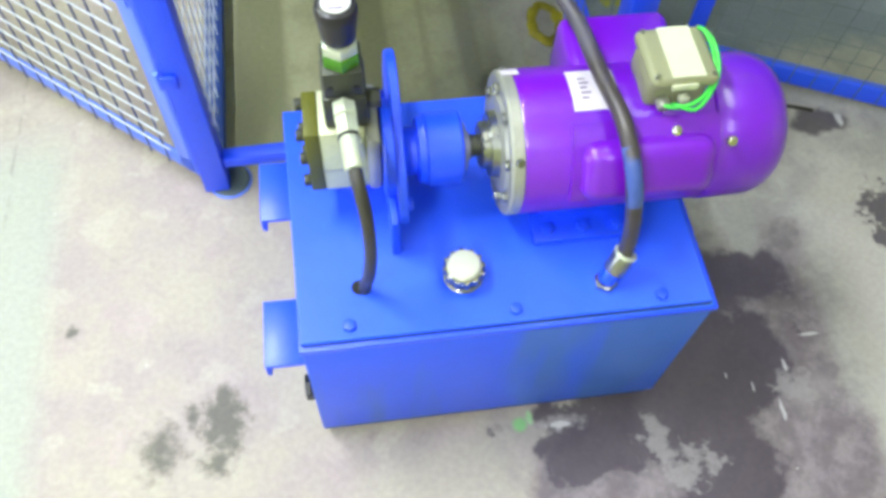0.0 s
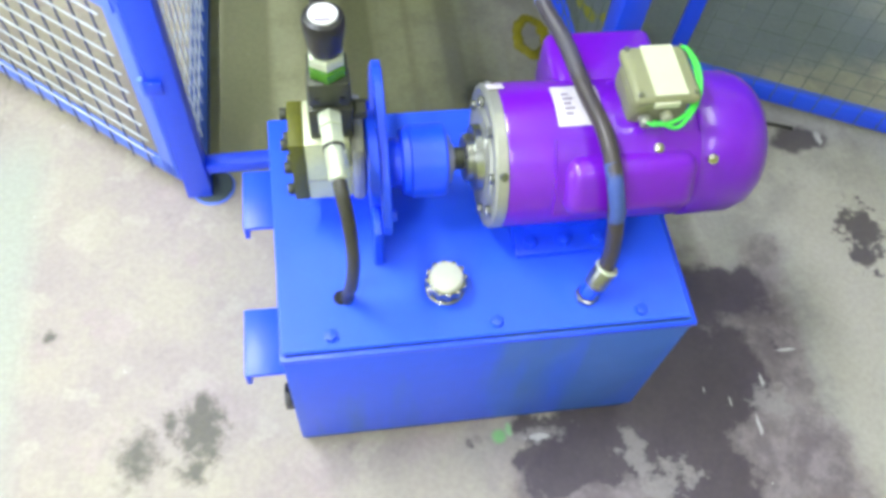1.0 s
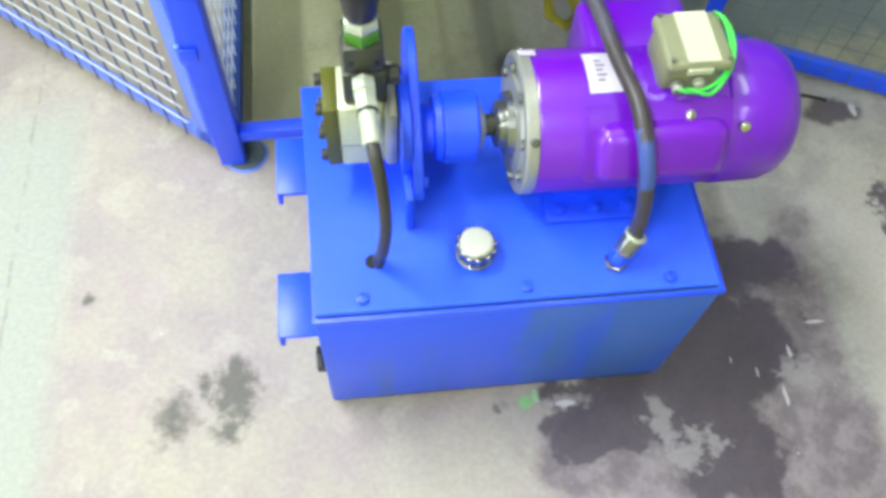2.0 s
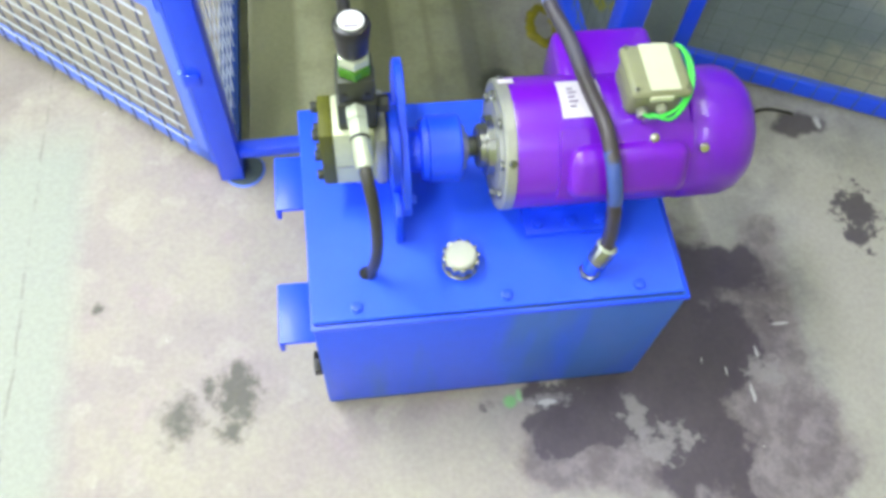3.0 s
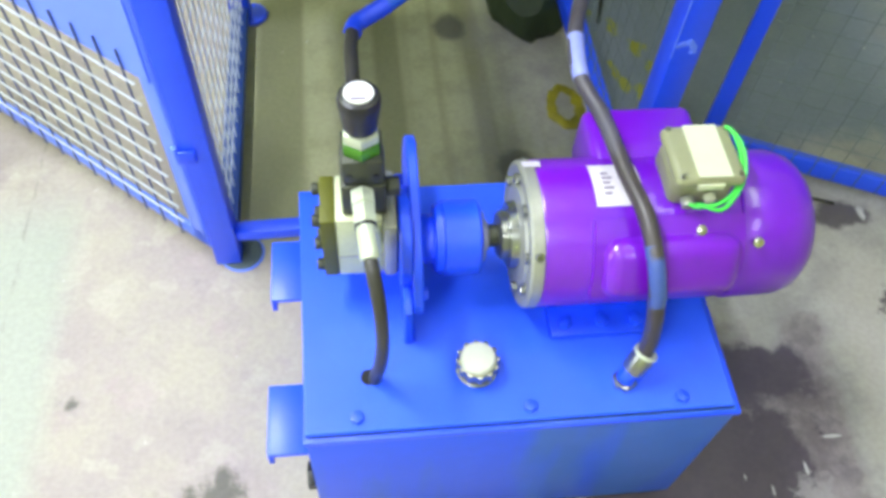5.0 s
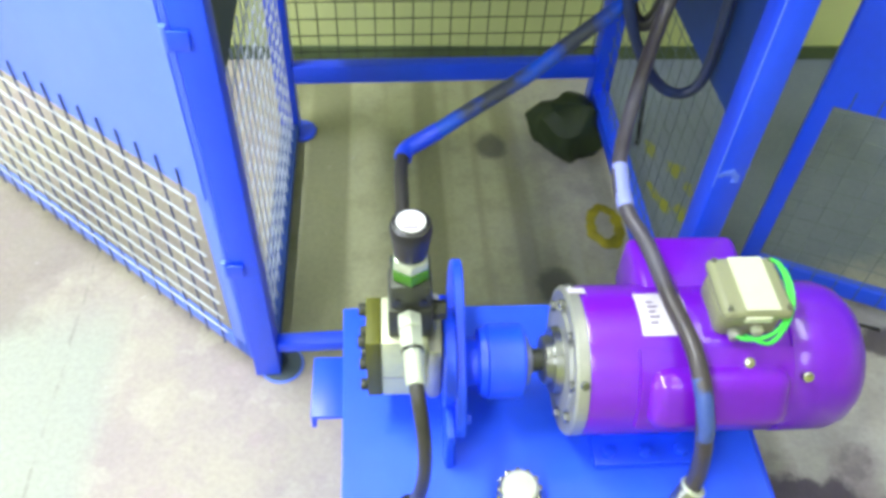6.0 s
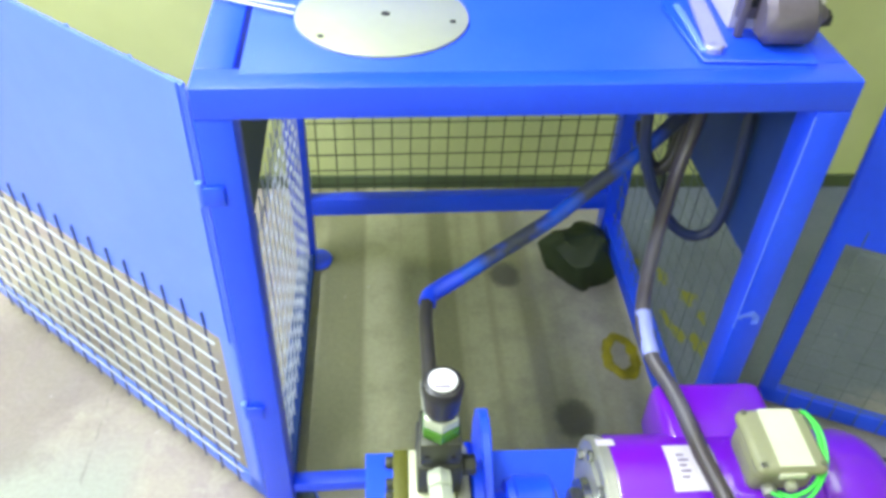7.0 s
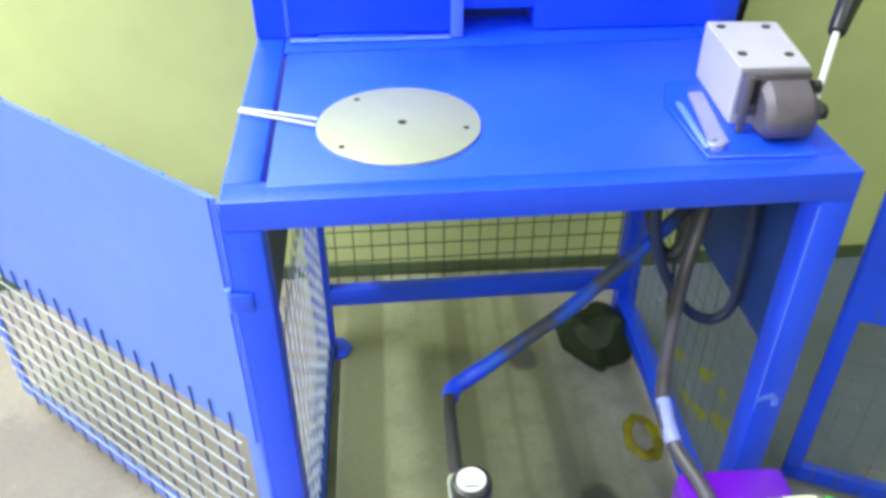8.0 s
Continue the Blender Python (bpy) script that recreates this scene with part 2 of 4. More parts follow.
    col = blend(math_node("MULTIPLY", wash, 0.45), col, (0.40, 0.378, 0.285))
    # dry stains
    spots = union([blob(-0.178, 0.040, 0.040, 0.052, 1.0, 1.5, small), blob(-0.178, 0.085, 0.016, 0.03, 1.2, 1.5, small), blob(-0.285, 0.002, 0.030, 0.038, 1.8, 1.9, small), blob(-0.19, -0.03, 0.020, 0.02, 1.6, 2.2, small), blob(-0.235, 0.06, 0.012, 0.02, 1.6, 2.2, small),
                   blob(-0.46, 0.25, 0.010, 0.010, 1.6, 2.2, small), blob(0.45, 0.765, 0.045, 0.055, 0.6, 0.4, small), blob(0.34, 1.25, 0.04, 0.05, 0.6, 0.4, small)])
    col = blend(math_node("MULTIPLY", spots, 0.85), col, (0.085, 0.082, 0.062))
    # oil film with a damp margin
    side = ramp(math_node("ADD", X, math_node("ADD", math_node("MULTIPLY", edge.outputs["Fac"], 0.16), math_node("MULTIPLY", Y, -0.12))), 1.02, 1.09, 1.0, 0.0)
    side = math_node("MULTIPLY", side, ramp(math_node("ADD", X, math_node("MULTIPLY", edge.outputs["Fac"], 0.2)), 0.80, 0.92))
    side = math_node("MULTIPLY", side, ramp(Y, -0.75, -0.45))
    side = math_node("MULTIPLY", side, ramp(math_node("ADD", Y, math_node("MULTIPLY", edge.outputs["Fac"], 0.3)), 0.40, 0.50, 1.0, 0.0))
    damp = union([side, blob(0.78, 0.08, 0.20, 0.26, 0.35, 0.9), blob(0.60, -0.12, 0.27, 0.12, 0.4, 0.7), blob(0.82, -0.18, 0.24, 0.14, 0.4, 0.9)])
    dampc = blend(ramp(lump.outputs["Fac"], 0.40, 0.62), (0.140, 0.110, 0.125), (0.235, 0.200, 0.212))
    col = blend(math_node("MULTIPLY", damp, 0.88), col, dampc)
    run = math_node("ADD", X, math_node("ADD", math_node("MULTIPLY", edge.outputs["Fac"], 0.16), math_node("MULTIPLY", Y, -0.12)))
    swept = math_node("MULTIPLY", ramp(run, 1.08, 1.14), ramp(run, 1.30, 1.42, 1.0, 0.0))
    swept = math_node("MULTIPLY", swept, ramp(math_node("ADD", Y, math_node("MULTIPLY", edge.outputs["Fac"], 0.2)), 0.50, 0.62, 1.0, 0.0))
    swept = math_node("MULTIPLY", swept, ramp(Y, -0.85, -0.50))
    col = blend(math_node("MULTIPLY", swept, math_node("ADD", 0.35, math_node("MULTIPLY", soft.outputs["Fac"], 0.7))), col, (0.41, 0.385, 0.335))
    wet = union([blob(0.69, 0.05, 0.20, 0.14, 0.16, 1.3), blob(0.49, -0.060, 0.15, 0.075, 0.2, 1.3), blob(0.715, -0.13, 0.105, 0.14, 0.25, 1.4),
                 blob(0.74, 0.21, 0.12, 0.10, 0.4, 1.3), blob(0.86, 0.235, 0.085, 0.06, 0.5, 1.6), blob(0.83, 0.06, 0.07, 0.09, 0.3, 1.2), blob(1.22, 0.34, 0.045, 0.06, 0.5, 2.0, small), blob(1.20, 0.27, 0.03, 0.035, 0.6, 2.2, small), blob(1.17, 0.60, 0.055, 0.04, 0.5, 1.6)])
    col = blend(math_node("MULTIPLY", wet, 0.88), col, (0.062, 0.048, 0.064))
    # thin pale flecks
    flecks = union([blob(0.846, -0.054, 0.004, 0.020, 0.8, 1.4, small), blob(0.95, 0.084, 0.018, 0.003, 0.8, 1.4, small), blob(0.805, -0.008, 0.002, 0.009, 0.8, 0.5, small),
                    blob(1.215, 0.585, 0.007, 0.018, 0.9, 1.9, small), blob(0.88, 0.03, 0.003, 0.012, 0.8, 1.0, small), blob(0.42, -0.035, 0.02, 0.005, 0.9, 2.6, small), blob(0.76, 0.02, 0.0015, 0.006, 0.8, 0.5, small)])
    patch = union([blob(0.592, -0.078, 0.020, 0.034, 0.9, 3.4, small), blob(0.64, -0.135, 0.05, 0.030, 0.9, 3.0, small), blob(0.42, -0.03, 0.05, 0.012, 0.9, 3.0, small), blob(0.90, -0.02, 0.04, 0.03, 0.9, 3.0, small)])
    col = blend(math_node("MULTIPLY", patch, 0.75), col, (0.30, 0.275, 0.275))
    col = blend(math_node("MULTIPLY", flecks, 0.75), col, (0.62, 0.60, 0.60))
    white = ramp(noise_node(26, 4).outputs["Fac"], 0.70, 0.75)
    col = blend(math_node("MULTIPLY", white, 0.5), col, (0.60, 0.58, 0.55))
    col = blend(math_node("MULTIPLY", blob(0.352, -0.027, 0.014, 0.014, 0.8, 0.8), 0.7), col, (0.16, 0.55, 0.16))
    col = blend(math_node("MULTIPLY", blob(0.372, -0.016, 0.006, 0.012, 0.8, 1.2, small), 0.7), col, (0.30, 0.62, 0.28))
    # yellow paint drips
    drips = union([blob(px, py, 0.010 + 0.004 * (k % 3), 0.026 + 0.007 * (k % 2), 0.5, 2.0, small) for k, (px, py) in enumerate((
        (0.72, 1.29), (0.775, 1.235), (0.825, 1.15), (0.745, 1.075), (0.765, 1.02), (0.80, 0.985), (0.84, 1.08), (0.83, 0.93)))])
    col = blend(math_node("MULTIPLY", drips, 0.9), col, (0.24, 0.25, 0.01))
    grain = n.new("ShaderNodeMix")
    grain.data_type, grain.blend_type = "RGBA", "MULTIPLY"
    grain.inputs[0].default_value = 0.26
    l.new(col, grain.inputs[6])
    l.new(ramp(fine.outputs["Fac"], 0.3, 0.7, 0.65, 1.15), grain.inputs[7])
    l.new(grain.outputs[2], b.inputs["Base Color"])
    l.new(ramp(wet, 0.0, 1.0, 0.62, 0.42), b.inputs["Roughness"])
    bp = n.new("ShaderNodeBump")
    bp.inputs["Strength"].default_value, bp.inputs["Distance"].default_value = 0.25, 0.003
    l.new(math_node("ADD", fine.outputs["Fac"], mid.outputs["Fac"]), bp.inputs["Height"])
    l.new(bp.outputs[0], b.inputs["Normal"])
    return m


FLOOR = floor_material()

# ---- building helpers ----
BASE = {}


def mesh_object(name, bm, mat, smooth=True):
    bmesh.ops.recalc_face_normals(bm, faces=bm.faces)
    me = bpy.data.meshes.new(name)
    bm.to_mesh(me)
    bm.free()
    me.materials.append(mat)
    if smooth:
        me.polygons.foreach_set("use_smooth", [True] * len(me.polygons))
        me.set_sharp_from_angle(angle=radians(35))
    return new(name, me)


def thing(name, base, label, category, group="", kind=""):
    ob = new(name)
    ob.empty_display_size = 0.05
    ob.location = base
    BASE[ob] = Vector(base)
    return tagged(ob, label, category, group, kind)


def part(name, bm, mat, parent, label="", smooth=True):
    base = BASE[parent]
    bmesh.ops.translate(bm, verts=bm.verts, vec=-base)
    ob = mesh_object(name, bm, mat, smooth)
    ob.parent = parent
    BASE[ob] = base
    if label:
        ob["label"] = label
    return ob


def box(x0, x1, y0, y1, z0, z1, bevel=0.0, seg=2, bm=None):
    bm = bm or bmesh.new()
    m = Matrix.LocRotScale(((x0 + x1) / 2, (y0 + y1) / 2, (z0 + z1) / 2), None, (x1 - x0, y1 - y0, z1 - z0))
    r = bmesh.ops.create_cube(bm, size=1, matrix=m)
    if bevel:
        edges = {e for v in r["verts"] for e in v.link_edges}
        bmesh.ops.bevel(bm, geom=list(edges), offset=bevel, segments=seg, profile=0.5, affect="EDGES")
    return bm


def obox(p, q, width, z0, z1, bevel=0.0, shift=0.0):
    """A box along the line p to q in the plan, of that width, moved sideways by shift."""
    p, q = Vector((p[0], p[1])), Vector((q[0], q[1]))
    d = q - p
    bm = box(0, d.length, -width / 2 + shift, width / 2 + shift, z0, z1, bevel)
    bmesh.ops.transform(bm, matrix=Matrix.Translation((p.x, p.y, 0)) @ Matrix.Rotation(math.atan2(d.y, d.x), 4, "Z"), verts=bm.verts)
    return bm


def rod(p, q, r, seg=16, bevel=0.0, bm=None, r2=None):
    bm = bm or bmesh.new()
    p, q = Vector(p), Vector(q)
    d = q - p
    m = Matrix.Translation((p + q) / 2) @ d.to_track_quat("Z", "Y").to_matrix().to_4x4()
    got = bmesh.ops.create_cone(bm, cap_ends=True, segments=seg, radius1=r, radius2=r if r2 is None else r2, depth=d.length, matrix=m)
    if bevel:
        rims = {e for v in got["verts"] for e in v.link_edges if len(e.link_faces) == 2 and any(len(f.verts) > 4 for f in e.link_faces)}
        bmesh.ops.bevel(bm, geom=list(rims), offset=bevel, segments=2, profile=0.5, affect="EDGES")
    return bm


def lathe(profile, origin, axis="X", seg=40, bm=None):
    """Turns a profile of (along, radius) round an axis through origin."""
    bm = bm or bmesh.new()
    rings = []
    for a, r in profile:
        ring = []
        for k in range(seg):
            t = 2 * math.pi * k / seg
            c, s = r * math.cos(t), r * math.sin(t)
            v = (a, c, s) if axis == "X" else (c, s, a)
            ring.append(bm.verts.new(Vector(origin) + Vector(v)))
        rings.append(ring)
    for a, b in zip(rings, rings[1:]):
        for k in range(seg):
            bm.faces.new((a[k], a[(k + 1) % seg], b[(k + 1) % seg], b[k]))
    bm.faces.new(rings[0])
    bm.faces.new(rings[-1])
    return bm


def smooth_path(points, steps=10):
    pts = [Vector(p) for p in points]
    pts = [pts[0] * 2 - pts[1]] + pts + [pts[-1] * 2 - pts[-2]]
    out = []
    for i in range(1, len(pts) - 2):
        a, b, c, d = pts[i - 1:i + 3]
        for k in range(steps):
            t = k / steps
            out.append(0.5 * (2 * b + (c - a) * t + (2 * a - 5 * b + 4 * c - d) * t * t + (3 * b - a - 3 * c + d) * t ** 3))
    return out + [pts[-2]]


def tube(points, r, seg=14, steps=10, bm=None):
    bm = bm or bmesh.new()
    path = smooth_path(points, steps)
    rings, up = [], Vector((0.31, 0.17, 0.93))
    for i, p in enumerate(path):
        d = (path[min(i + 1, len(path) - 1)] - path[max(i - 1, 0)]).normalized()
        side = d.cross(up).normalized()
        up = side.cross(d).normalized()
        rings.append([bm.verts.new(p + (side * math.cos(2 * math.pi * k / seg) + up * math.sin(2 * math.pi * k / seg)) * r) for k in range(seg)])
    for a, b in zip(rings, rings[1:]):
        for k in range(seg):
            bm.faces.new((a[k], a[(k + 1) % seg], b[(k + 1) % seg], b[k]))
    bm.faces.new(rings[0])
    bm.faces.new(rings[-1])
    return bm


def hexagon(p, q, r, bevel=0.0015, bm=None):
    return rod(p, q, r, 6, bevel, bm)


def prism(outline, lo, hi, axis="X", bevel=0.0):
    """An outline in the two other axes, thick from lo to hi along the axis."""
    bm = bmesh.new()
    sets = []
    for a in (lo, hi):
        sets.append([bm.verts.new((a, u, v) if axis == "X" else (u, a, v) if axis == "Y" else (u, v, a)) for u, v in outline])
    bm.faces.new(sets[0])
    bm.faces.new(sets[1])
    n = len(outline)
    for k in range(n):
        bm.faces.new((sets[0][k], sets[0][(k + 1) % n], sets[1][(k + 1) % n], sets[1][k]))
    if bevel:
        bmesh.ops.bevel(bm, geom=list(bm.edges), offset=bevel, segments=1, profile=0.5, affect="EDGES")
    return bm


# ---- hall ----
def slab(name, bm, mat, label):
    return tagged(mesh_object(name, bm, mat, False), label, name.split("_")[0], "", "structure")


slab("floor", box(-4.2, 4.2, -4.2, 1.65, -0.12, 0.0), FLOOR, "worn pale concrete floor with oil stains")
slab("wall_north", box(-4.2, 4.2, 1.65, 1.85, 0.0, 3.6), WALL, "pale green painted workshop wall")
slab("wall_south", box(-4.2, 4.2, -4.35, -4.2, 0.0, 3.6), WALL, "pale green painted workshop wall")
slab("wall_east", box(4.2, 4.35, -4.2, 1.65, 0.0, 3.6), WALL, "pale green painted workshop wall")
west = box(-4.35, -4.2, -4.2, -2.0, 0.0, 3.6)
box(-4.35, -4.2, 0.6, 1.65, 0.0, 3.6, bm=west)
box(-4.35, -4.2, -2.0, 0.6, 2.9, 3.6, bm=west)
slab("wall_west", west, WALL, "pale green painted workshop wall with an open bay")
slab("ceiling", box(-4.35, 4.35, -4.35, 1.85, 3.6, 3.7), CEIL, "plain off-white workshop ceiling")
slab("baseboard", box(-4.2, 4.2, 1.640, 1.648, 0.0, 0.045, 0.002), SKIRT, "dark green painted skirting strip")

# ---- oil tank ----
L, W, ZB, ZT = 0.600, 0.418, 0.030, 0.386
tank = thing("oil_tank", (0.3, 0.2, 0), "bright blue enamelled steel oil tank standing on the concrete", "tank")
bm = box(0, L, 0, W, ZB, ZT, 0.004)
part("body", bm, BLUE_DUSTY, tank)
# added black strip imitates the shadow between rim and lid
part("shadow_gap", prism([(0.003, 0.0045), (L - 0.009, 0.0045), (L - 0.009, W - 0.006), (-0.005, W - 0.006)], ZT + 0.0005, ZT + 0.003, "Z"), BLACK, tank, "thin black strip as the shadow gap below the lid")
part("lid", prism([(0.001, 0.005), (L - 0.008, 0.005), (L - 0.008, W - 0.004), (-0.008, W - 0.004)], ZT + 0.0028, ZT + 0.011, "Z", 0.0015), BLUE_LID, tank)
part("rim", box(-0.003, L + 0.004, -0.003, W + 0.003, ZT - 0.012, ZT - 0.001, 0.003), BLUE, tank)
# dark lip paints the shadow line below the tank front
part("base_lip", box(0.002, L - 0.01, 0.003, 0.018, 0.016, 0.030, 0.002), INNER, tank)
part("skid", box(0.04, 0.09, 0.03, W - 0.03, 0.0, 0.030, 0.003), BLUE, tank)
part("skid", box(0.30, 0.52, 0.012, W - 0.03, 0.0, 0.030, 0.003), BLUE, tank)
for bx, by in ((0.07, 0.024), (0.305, 0.023), (0.519, 0.021), (0.03, 0.39), (0.57, 0.39)):
    part("bolt", hexagon((bx, by, ZT + 0.011), (bx, by, ZT + 0.018), 0.0095), BLUE, tank)
for y0, y1 in ((0.018, 0.127), (0.274, 0.388)):
    bm = box(-0.062, -0.001, y0, y1, 0.288, 0.296, 0.002)
    box(-0.062, -0.054, y0, y1, 0.262, 0.288, 0.002, 2, bm)
    part("lifting_lug", bm, BLUE, tank)
part("drain_plug", hexagon((-0.016, 0.035, 0.15), (-0.001, 0.035, 0.15), 0.022), BLACK, tank, "black drain plug")
ZL = ZT + 0.011

# ---- filler cap ----
cap = thing("filler_cap", (0.238, 0.085, ZL), "chromed breather filler cap on the blue tank lid", "cap")
C = (0.238, 0.083, ZL)
part("neck", lathe([(0, 0.026), (0.003, 0.0285), (0.005, 0.0285), (0.007, 0.026), (0.012, 0.026), (0.012, 0.024), (0.016, 0.024)], C, "Z", 32), PLATED, cap)
bm = bmesh.new()
for k in range(12):
    t = 2 * math.pi * k / 12
    p = Vector(C) + Vector((0.0265 * math.cos(t), 0.0265 * math.sin(t), 0))
    rod(p + Vector((0, 0, 0.016)), p + Vector((0, 0, 0.034)), 0.0042, 10, 0.0012, bm)
part("knurl", bm, PLATED, cap)
part("skirt", lathe([(0.016, 0.024), (0.018, 0.027), (0.033, 0.027), (0.035, 0.025)], C, "Z", 32), PLATED, cap)
part("top", lathe([(0.035, 0.0245), (0.039, 0.024), (0.0415, 0.021), (0.042, 0.004)], C, "Z", 32), CAP_TOP, cap, "matt plated top disc")

# ---- motor ----
AY, AZ, R = 0.235, 0.506, 0.103
motor = thing("electric_motor", (0.55, AY, ZL), "glossy purple single-phase electric motor on the blue tank", "motor")
O = (0, AY, AZ)
part("stator_housing", lathe([(0.322, R - 0.002), (0.326, R), (0.584, R), (0.588, R - 0.003)], O, "X", 64), PURPLE, motor)
part("fan_cover", lathe([(0.588, R), (0.592, R + 0.002), (0.660, R + 0.001), (0.680, R - 0.006), (0.694, R - 0.018), (0.702, R - 0.035), (0.706, 0.03)], O, "X", 64), PURPLE, motor)
part("end_shield", lathe([(0.300, 0.055), (0.302, 0.070), (0.306, 0.074), (0.306, 0.090), (0.303, 0.096), (0.304, 0.101), (0.307, 0.1035), (0.321, 0.1035), (0.322, 0.102)], O, "X", 64), ALU, motor, "bare cast aluminium end shield")
part("bearing_hub", lathe([(0.276, 0.030), (0.279, 0.034), (0.288, 0.034), (0.289, 0.046), (0.300, 0.048)], O, "X", 40), STEEL, motor, "bare machined hub")
part("shaft", rod((0.258, AY, AZ), (0.277, AY, AZ), 0.016, 20, 0.001), DARK_STEEL, motor)
for k in range(8):
    t = 2 * math.pi * (k + 0.3) / 8
    c, s = math.cos(t), math.sin(t)
    part("shield_bolt", hexagon((0.298, AY + 0.082 * c, AZ + 0.082 * s), (0.307, AY + 0.082 * c, AZ + 0.082 * s), 0.0075), STEEL, motor)
for k in range(4):
    t = 2 * math.pi * (k + 0.58) / 4
    c, s = math.cos(t), math.sin(t)
    part("tie_bolt", rod((0.313, AY + 0.099 * c, AZ + 0.099 * s), (0.315, AY + 0.107 * c, AZ + 0.107 * s), 0.006, 12, 0.001), STEEL, motor)
# feet
bm = box(0.350, 0.500, 0.122, 0.205, ZL, ZL + 0.012, 0.003)
box(0.365, 0.485, 0.165, 0.195, ZL + 0.010, ZL + 0.045, 0.006, 2, bm)
part("foot", bm, BLUE, motor, "blue overpainted mounting foot")
bm = box(0.350, 0.500, 0.270, 0.352, ZL, ZL + 0.012, 0.003)
box(0.365, 0.485, 0.278, 0.308, ZL + 0.010, ZL + 0.045, 0.006, 2, bm)
part("foot", bm, BLUE, motor, "blue overpainted mounting foot")
for fx in (0.372, 0.425, 0.476):
    part("foot_bolt", hexagon((fx, 0.140, ZL + 0.012), (fx, 0.140, ZL + 0.022), 0.010), BLUE, motor)


def on_motor(x0, x1, a0, a1, lift, thick, steps=8):
    """A thin curved plate on the motor's skin from angle a0 to a1, in degrees from the camera side upward."""
    bm = bmesh.new()
    grid = []
    for k in range(steps + 1):
        a = radians(a0 + (a1 - a0) * k / steps)
        row = []
        for rr in (R + lift, R + lift + thick):
            for x in (x0, x1):
                row.append(bm.verts.new((x, AY - rr * math.cos(a), AZ + rr * math.sin(a))))
        grid.append(row)
    for p, q in zip(grid, grid[1:]):
        for i, j in ((0, 1), (1, 3), (3, 2), (2, 0)):
            bm.faces.new((p[i], p[j], q[j], q[i]))
    bm.faces.new((grid[0][0], grid[0][1], grid[0][3], grid[0][2]))
    bm.faces.new((grid[-1][0], grid[-1][1], grid[-1][3], grid[-1][2]))
    return bm


part("cover_flange", on_motor(0.384, 0.584, 2, 62, 0.0005, 0.009, 8), PURPLE, motor)
bm = box(0.394, 0.580, 0.060, 0.128, -0.043, 0.043, 0.024, 4)
bmesh.ops.transform(bm, matrix=Matrix.Translation((0, AY, AZ)) @ Matrix.Rotation(radians(153), 4, "X") @ Matrix.Scale(-1, 4, (0, 0, 1)), verts=bm.verts)
part("capacitor_cover", bm, PURPLE, motor)
bm = box(0.410, 0.572, 0.275, 0.394, 0.490, 0.590, 0.016, 3)
part("capacitor_cover", bm, PURPLE, motor)
part("saddle", box(0.474, 0.574, 0.192, 0.284, 0.580, 0.603, 0.008, 3), PURPLE, motor)
jb = part("terminal_box", box(0.484, 0.566, 0.202, 0.280, 0.600, 0.644, 0.010, 3), BOX_GREY, motor, "olive grey plastic terminal box")
part("lid", box(0.480, 0.571, 0.192, 0.286, 0.644, 0.664, 0.009, 3), BOX_GREY, jb)
part("label", box(0.507, 0.551, 0.196, 0.282, 0.664, 0.6655), BOX_LABEL, jb, "pale printed label")
for sx, sy in ((0.488, 0.200), (0.563, 0.200), (0.488, 0.278), (0.563, 0.278)):
    part("screw", rod((sx, sy, 0.662), (sx, sy, 0.6665), 0.0035, 10), STEEL, jb)
part("front_tag", box(0.508, 0.542, 0.1895, 0.1935, 0.6465, 0.656, 0.001), BOX_LABEL, jb, "pale strip label")
part("cable_gland", rod((0.505, 0.200, 0.620), (0.505, 0.186, 0.618), 0.009, 12, 0.002), ALU, motor, "pale cable gland")
part("cable_gland", rod((0.533, 0.200, 0.624), (0.533, 0.190, 0.623), 0.008, 12, 0.002), BOX_LABEL, motor, "pale cable gland")
for k in range(2):
    o = 0.010 * k
    path = [(0.504 + o, 0.186, 0.624), (0.514, 0.178 - o * 0.5, 0.628 + o), (0.538, 0.178 - o, 0.634), (0.558 + o * 0.6, 0.190, 0.642), (0.572 + o * 0.5, 0.215, 0.652), (0.574 + o * 0.5, 0.248, 0.662), (0.567, 0.272, 0.668), (0.558, 0.284, 0.654)]
    part("earth_wire", tube(path, 0.0027, 10), GREEN_WIRE, motor, "bright green insulated wire")


plate = part("rating_plate", on_motor(0.392, 0.456, 72, 111, 0.0005, 0.001), LABEL, motor, "white paper rating plate")
for k in range(5):
    w = 0.030 if k % 2 else 0.022
    part("print_bar", on_motor(0.405, 0.405 + w * 0.45, 81 + 4.6 * k, 83.2 + 4.6 * k, 0.0016, 0.0004, 3), LABEL_INK, plate)
part("tag", on_motor(0.306, 0.330, 112, 121, 0.0025, 0.001, 3), LABEL, motor, "small white sticker")
for sx, sa in ((0.600, 42), (0.523, 52)):
    a = radians(sa)
    c, s = -math.cos(a), math.sin(a)
    bm = rod((sx, AY + (R - 0.002) * c, AZ + (R - 0.002) * s), (sx, AY + (R + 0.014) * c, AZ + (R + 0.014) * s), 0.0075, 12, 0.002)
    part("screw", bm, CHROME, motor)

